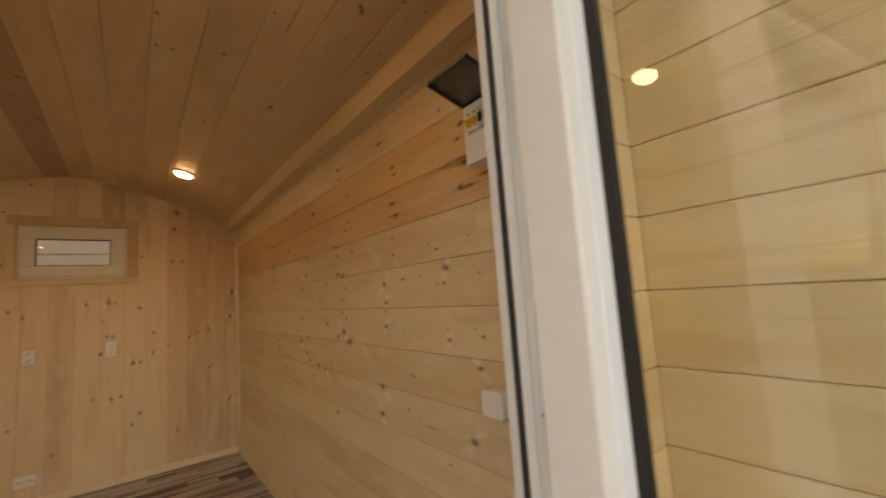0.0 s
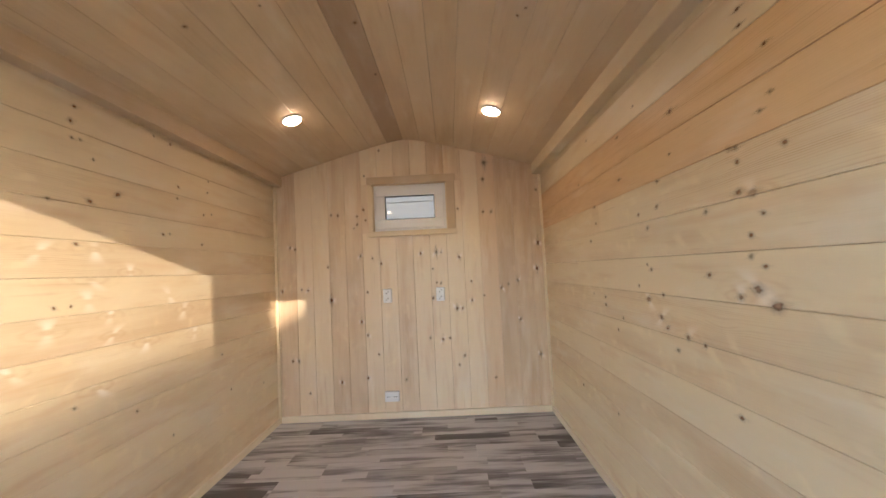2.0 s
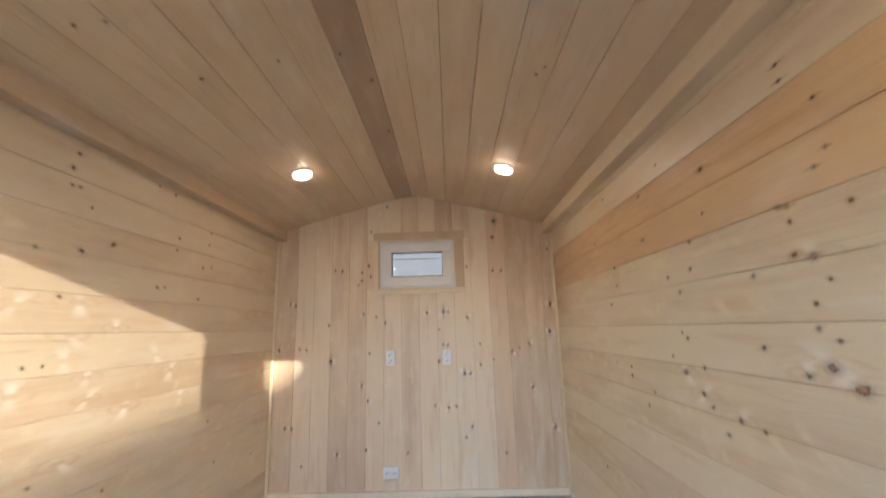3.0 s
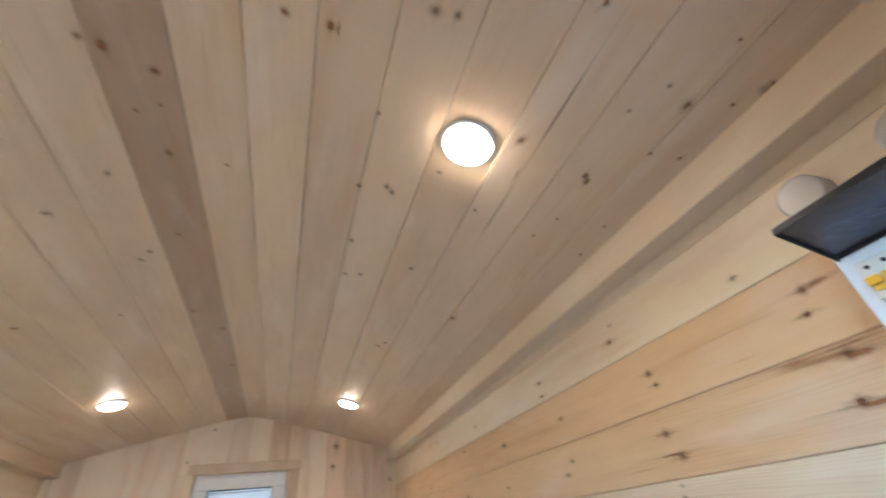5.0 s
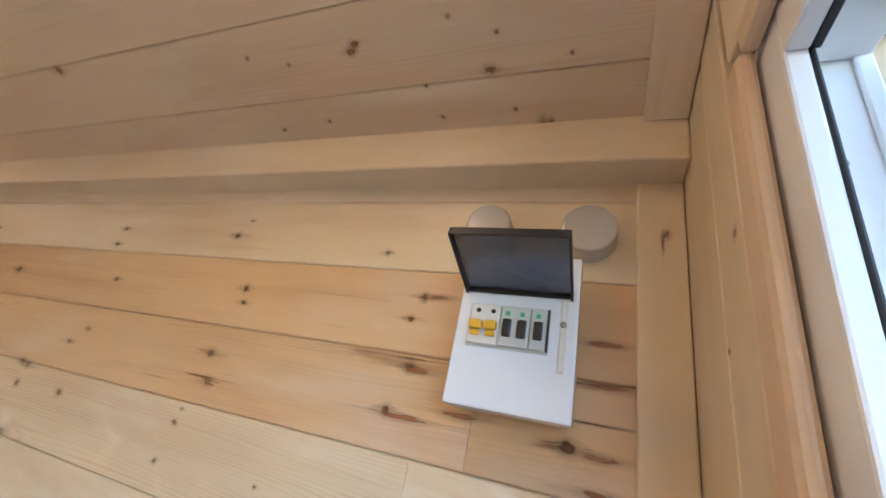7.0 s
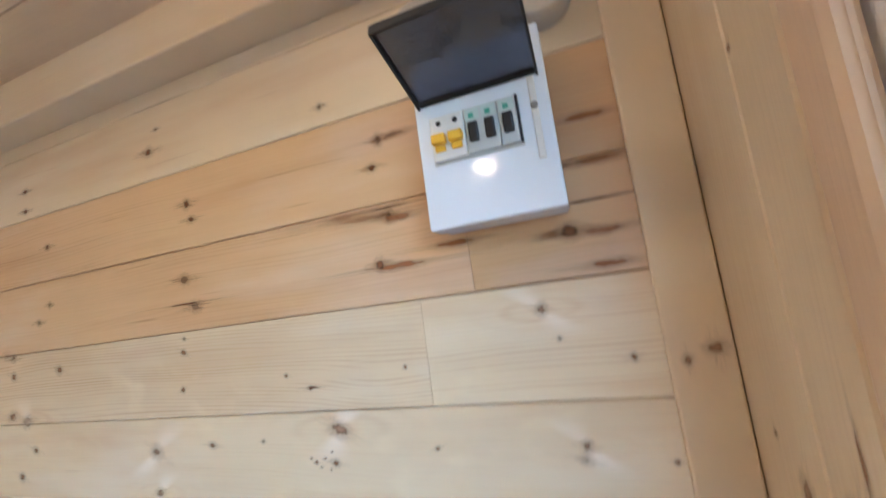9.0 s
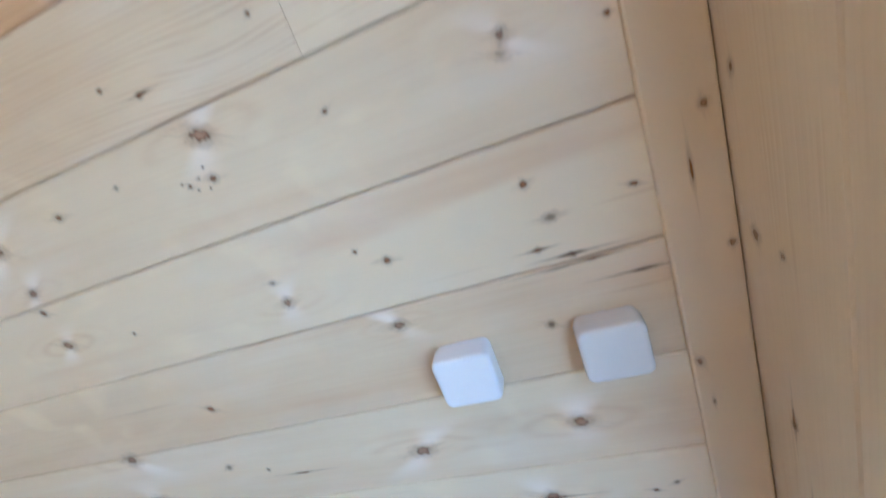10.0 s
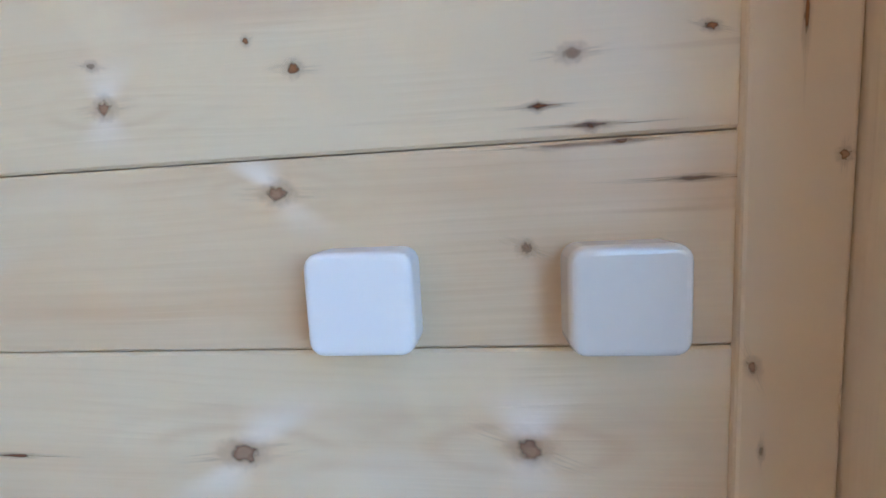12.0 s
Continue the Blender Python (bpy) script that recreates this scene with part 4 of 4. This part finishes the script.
KNOTS_RIGHT_MORE = [
    (-1.936, 1.682, 0.0072), (-1.505, 1.733, 0.0045), (-1.674, 1.808, 0.0036), (-1.117, 1.844, 0.0045), (-1.494, 1.542, 0.0054), (-2.228, 1.343, 0.0063),
    (-2.277, 1.332, 0.0072), (-2.306, 1.276, 0.0045), (-2.298, 1.142, 0.0045), (-2.268, 1.084, 0.0099), (-2.205, 1.061, 0.0072), (-2.324, 1.046, 0.0108),
    (-1.700, 1.155, 0.0045), (-1.729, 1.135, 0.0054), (-1.617, 1.068, 0.0045), (-1.779, 0.956, 0.0072), (-1.180, 1.378, 0.0045), (-1.440, 0.912, 0.0054),
    (-1.083, 1.005, 0.0036), (-1.377, 0.851, 0.0054), (-2.599, 0.892, 0.0085), (-3.000, 1.262, 0.0026), (-2.993, 1.250, 0.0024), (-3.009, 1.247, 0.0026), (-2.976, 1.262, 0.0022), (-3.013, 1.271, 0.0022),
]
KNOTS_LEFT_MORE = [
    (-1.808, 1.752), (-1.773, 1.755), (-1.901, 1.499), (-1.373, 1.904), (-0.924, 1.775), (-0.935, 1.704), (-1.205, 1.622), (-1.266, 1.426),
    (-1.811, 1.104), (-0.811, 0.718), (-0.717, 0.479), (-1.797, 0.722),
]
KNOTS_GABLE_MORE = [
    (-1.328, 2.194), (-1.459, 1.986), (-1.459, 1.615), (-1.745, 1.671), (-1.558, 1.552), (-1.414, 1.297), (-1.344, 1.250), (-0.921, 1.187),
    (-2.009, 1.066), (-1.785, 1.242), (-1.465, 1.021), (-0.894, 1.073), (-0.859, 1.066), (-0.610, 1.071), (-0.511, 0.951), (-0.308, 1.033),
    (-0.692, 1.675), (-0.966, 0.628), (-0.740, 0.400), (-1.963, 0.224), (-1.392, 0.513), (-1.176, 0.300),
]
KNOTS_VAULT_MORE = [
    (-1.164, -2.813, 0.0032), (-1.214, -2.791, 0.0032), (-0.819, -3.116, 0.0072), (-0.902, -3.109, 0.0072), (-0.163, -3.238, 0.0072), (-0.400, -3.038, 0.0072),
    (-1.502, -2.781, 0.0080), (-0.395, -3.331, 0.0048), (-0.030, -2.341, 0.0048), (-0.458, -1.869, 0.0048), (-1.042, -2.657, 0.0048), (-1.474, -2.449, 0.0064),
    (-1.457, -1.847, 0.0048), (-0.216, -2.864, 0.0032), (-0.930, -3.161, 0.0040), (-1.489, -2.911, 0.0040),
]
# bright sun squiggles on the left wall, painted into its boards as pale lobes
SUN_GLOWS_LEFT = [
    (-1.727, 1.205), (-1.737, 1.116), (-1.526, 1.231), (-1.281, 1.112), (-1.636, 1.047), (-1.618, 0.967), (-1.427, 0.909), (-1.078, 0.892),
    (-1.711, 1.325), (-1.700, 0.769), (-1.934, 1.304), (-1.90, 1.02), (-2.02, 0.90), (-1.16, 1.03),
]

for y, z, r in KNOTS_UPPER:
    knot(wall_right, (0, y, z), (0, -1, 0), (0, 0, 1), min(r, 0.009) * 0.85, KNOT_RED)
for y, z, r in KNOTS_NEAR_HIGH + KNOTS_NEAR_LOW + KNOTS_FAR + KNOTS_RIGHT_MORE:
    near = y < -2.6
    m = KNOT_RED if z > 1.46 else (KNOT if r > 0.0068 else KNOT_DARK)
    knot(wall_right, (0, y, z), (0, -1, 0), (0, 0, 1), r * (0.72 if near else 1.15), m)
    if r > 0.0068 and z < 1.46:
        note_sheen(wall_right, (0, y, z), r * (1.0 if near else 1.5))
for x, z, r in KNOTS_GABLE + KNOTS_GABLE_LOW + [(x, z, 0.0045) for x, z in KNOTS_GABLE_MORE]:
    knot(wall_end, (x, 0, z), (0, 0, 1), (-1, 0, 0), r * 1.5, KNOT_RED if r > 0.006 else KNOT_DARK)
    if r > 0.005 and z < 1.45:
        note_sheen(wall_end, (x, 0, z), r * 1.3)
for y, z, r in KNOTS_LEFT + [(y, z, 0.005) for y, z in KNOTS_LEFT_MORE]:
    knot(wall_left, (WX, y, z), (0, 1, 0), (0, 0, 1), r * 1.05, KNOT_DARK)
for y, z in SUN_GLOWS_LEFT:
    note_sheen(wall_left, (WX, y, z), rng.uniform(0.010, 0.015))
for x, y, r in KNOTS_VAULT + KNOTS_VAULT_FRONT + KNOTS_VAULT_MORE:
    tilt = (vault(x + 0.01) - vault(x - 0.01)) / 0.02
    across = Vector((1, 0, tilt)).normalized()
    knot(ceiling, (x, y, vault(x)), (0, 1, 0), across, r * 0.95, KNOT_DARK)

# resin pockets and splits in the boards: place, length along the grain
SPLITS_WALL = [(-3.440, 1.012, 0.030), (-2.899, 0.810, 0.030), (-3.374, 1.050, 0.026), (-3.340, 1.064, 0.014),
               (-2.990, 1.363, 0.014), (-3.145, 1.606, 0.070), (-3.380, 1.608, 0.05), (-3.420, 1.560, 0.08), (-2.74, 1.517, 0.06),
               (-3.355, 1.0375, 0.030), (-3.392, 1.0385, 0.022), (-3.262, 0.695, 0.040)]
STREAKS = [(-3.171, 1.710, 0.07), (-3.117, 1.597, 0.17), (-3.162, 1.589, 0.08), (-3.156, 1.521, 0.12), (-3.427, 1.664, 0.08), (-3.430, 1.607, 0.10),
           (-3.423, 1.522, 0.10), (-3.362, 1.526, 0.05), (-3.425, 1.482, 0.08), (-3.069, 1.605, 0.09), (-3.240, 1.538, 0.09)]
SPLITS_VAULT = [(-0.362, -3.144, 0.15), (-0.360, -2.815, 0.13), (-0.804, -3.115, 0.02), (-0.368, -2.950, 0.03), (-1.463, -2.446, 0.02)]


def split(parent, place, along, across, length, m, width=0.0016):
    ob = new("split", knot_meshes[m.name])
    a, b = Vector(along), Vector(across)
    n = a.cross(b)
    ob.matrix_world = Matrix.Translation(Vector(place) + n * 0.0007) @ Matrix((a, b, n)).transposed().to_4x4() @ Matrix.Diagonal((length / 2.7, width, 1, 1))
    ob.parent = parent
    ob.matrix_parent_inverse = parent.matrix_basis.inverted()


for y, z, w in SPLITS_WALL:
    split(wall_right, (0, y, z), (0, -1, 0), (0, 0, 1), w, KNOT_RED)
for y, z, w in STREAKS:
    split(wall_right, (0, y, z), (0, -1, 0), (0, 0, 1), w * 0.55, STREAK, 0.0042)
for x, y, w in SPLITS_VAULT:
    tilt = (vault(x + 0.01) - vault(x - 0.01)) / 0.02
    split(ceiling, (x, y, vault(x)), (0, 1, 0), Vector((1, 0, tilt)).normalized(), w, KNOT_DARK)
for y, z, r in ((-3.503, 1.836, 0.0045), (-3.511, 1.378, 0.0075), (-3.483, 1.367, 0.004), (-3.514, 1.160, 0.0035), (-3.473, 0.887, 0.0035), (-3.521, 1.021, 0.003)):
    knot(corner_strip, (-0.0075, y, z), (0, 0, 1), (0, 1, 0), r, KNOT)
for y, z, w in ((-3.496, 1.105, 0.026), (-3.480, 0.828, 0.008), (-3.498, 1.821, 0.022)):
    split(corner_strip, (-0.0075, y, z), (0, 0, 1), (0, 1, 0), w, KNOT_DARK)
for x, z, r in ((-0.107, 1.280, 0.0070), (-0.186, 1.293, 0.0120), (-0.066, 1.311, 0.0035), (-0.027, 1.184, 0.0035), (-0.151, 1.629, 0.003), (-0.202, 1.726, 0.0045),
                (-0.034, 1.036, 0.005), (-0.072, 1.030, 0.003), (-0.063, 0.837, 0.0035), (-0.081, 0.741, 0.005)):
    knot(wall_front, (x, FY, z), (0, 0, 1), (1, 0, 0), r, KNOT)
for x, z, w in ((-0.198, 1.342, 0.04), (-0.081, 0.741, 0.025), (-0.063, 0.845, 0.03)):
    split(wall_front, (x, FY, z), (0, 0, 1), (1, 0, 0), w, KNOT_DARK)
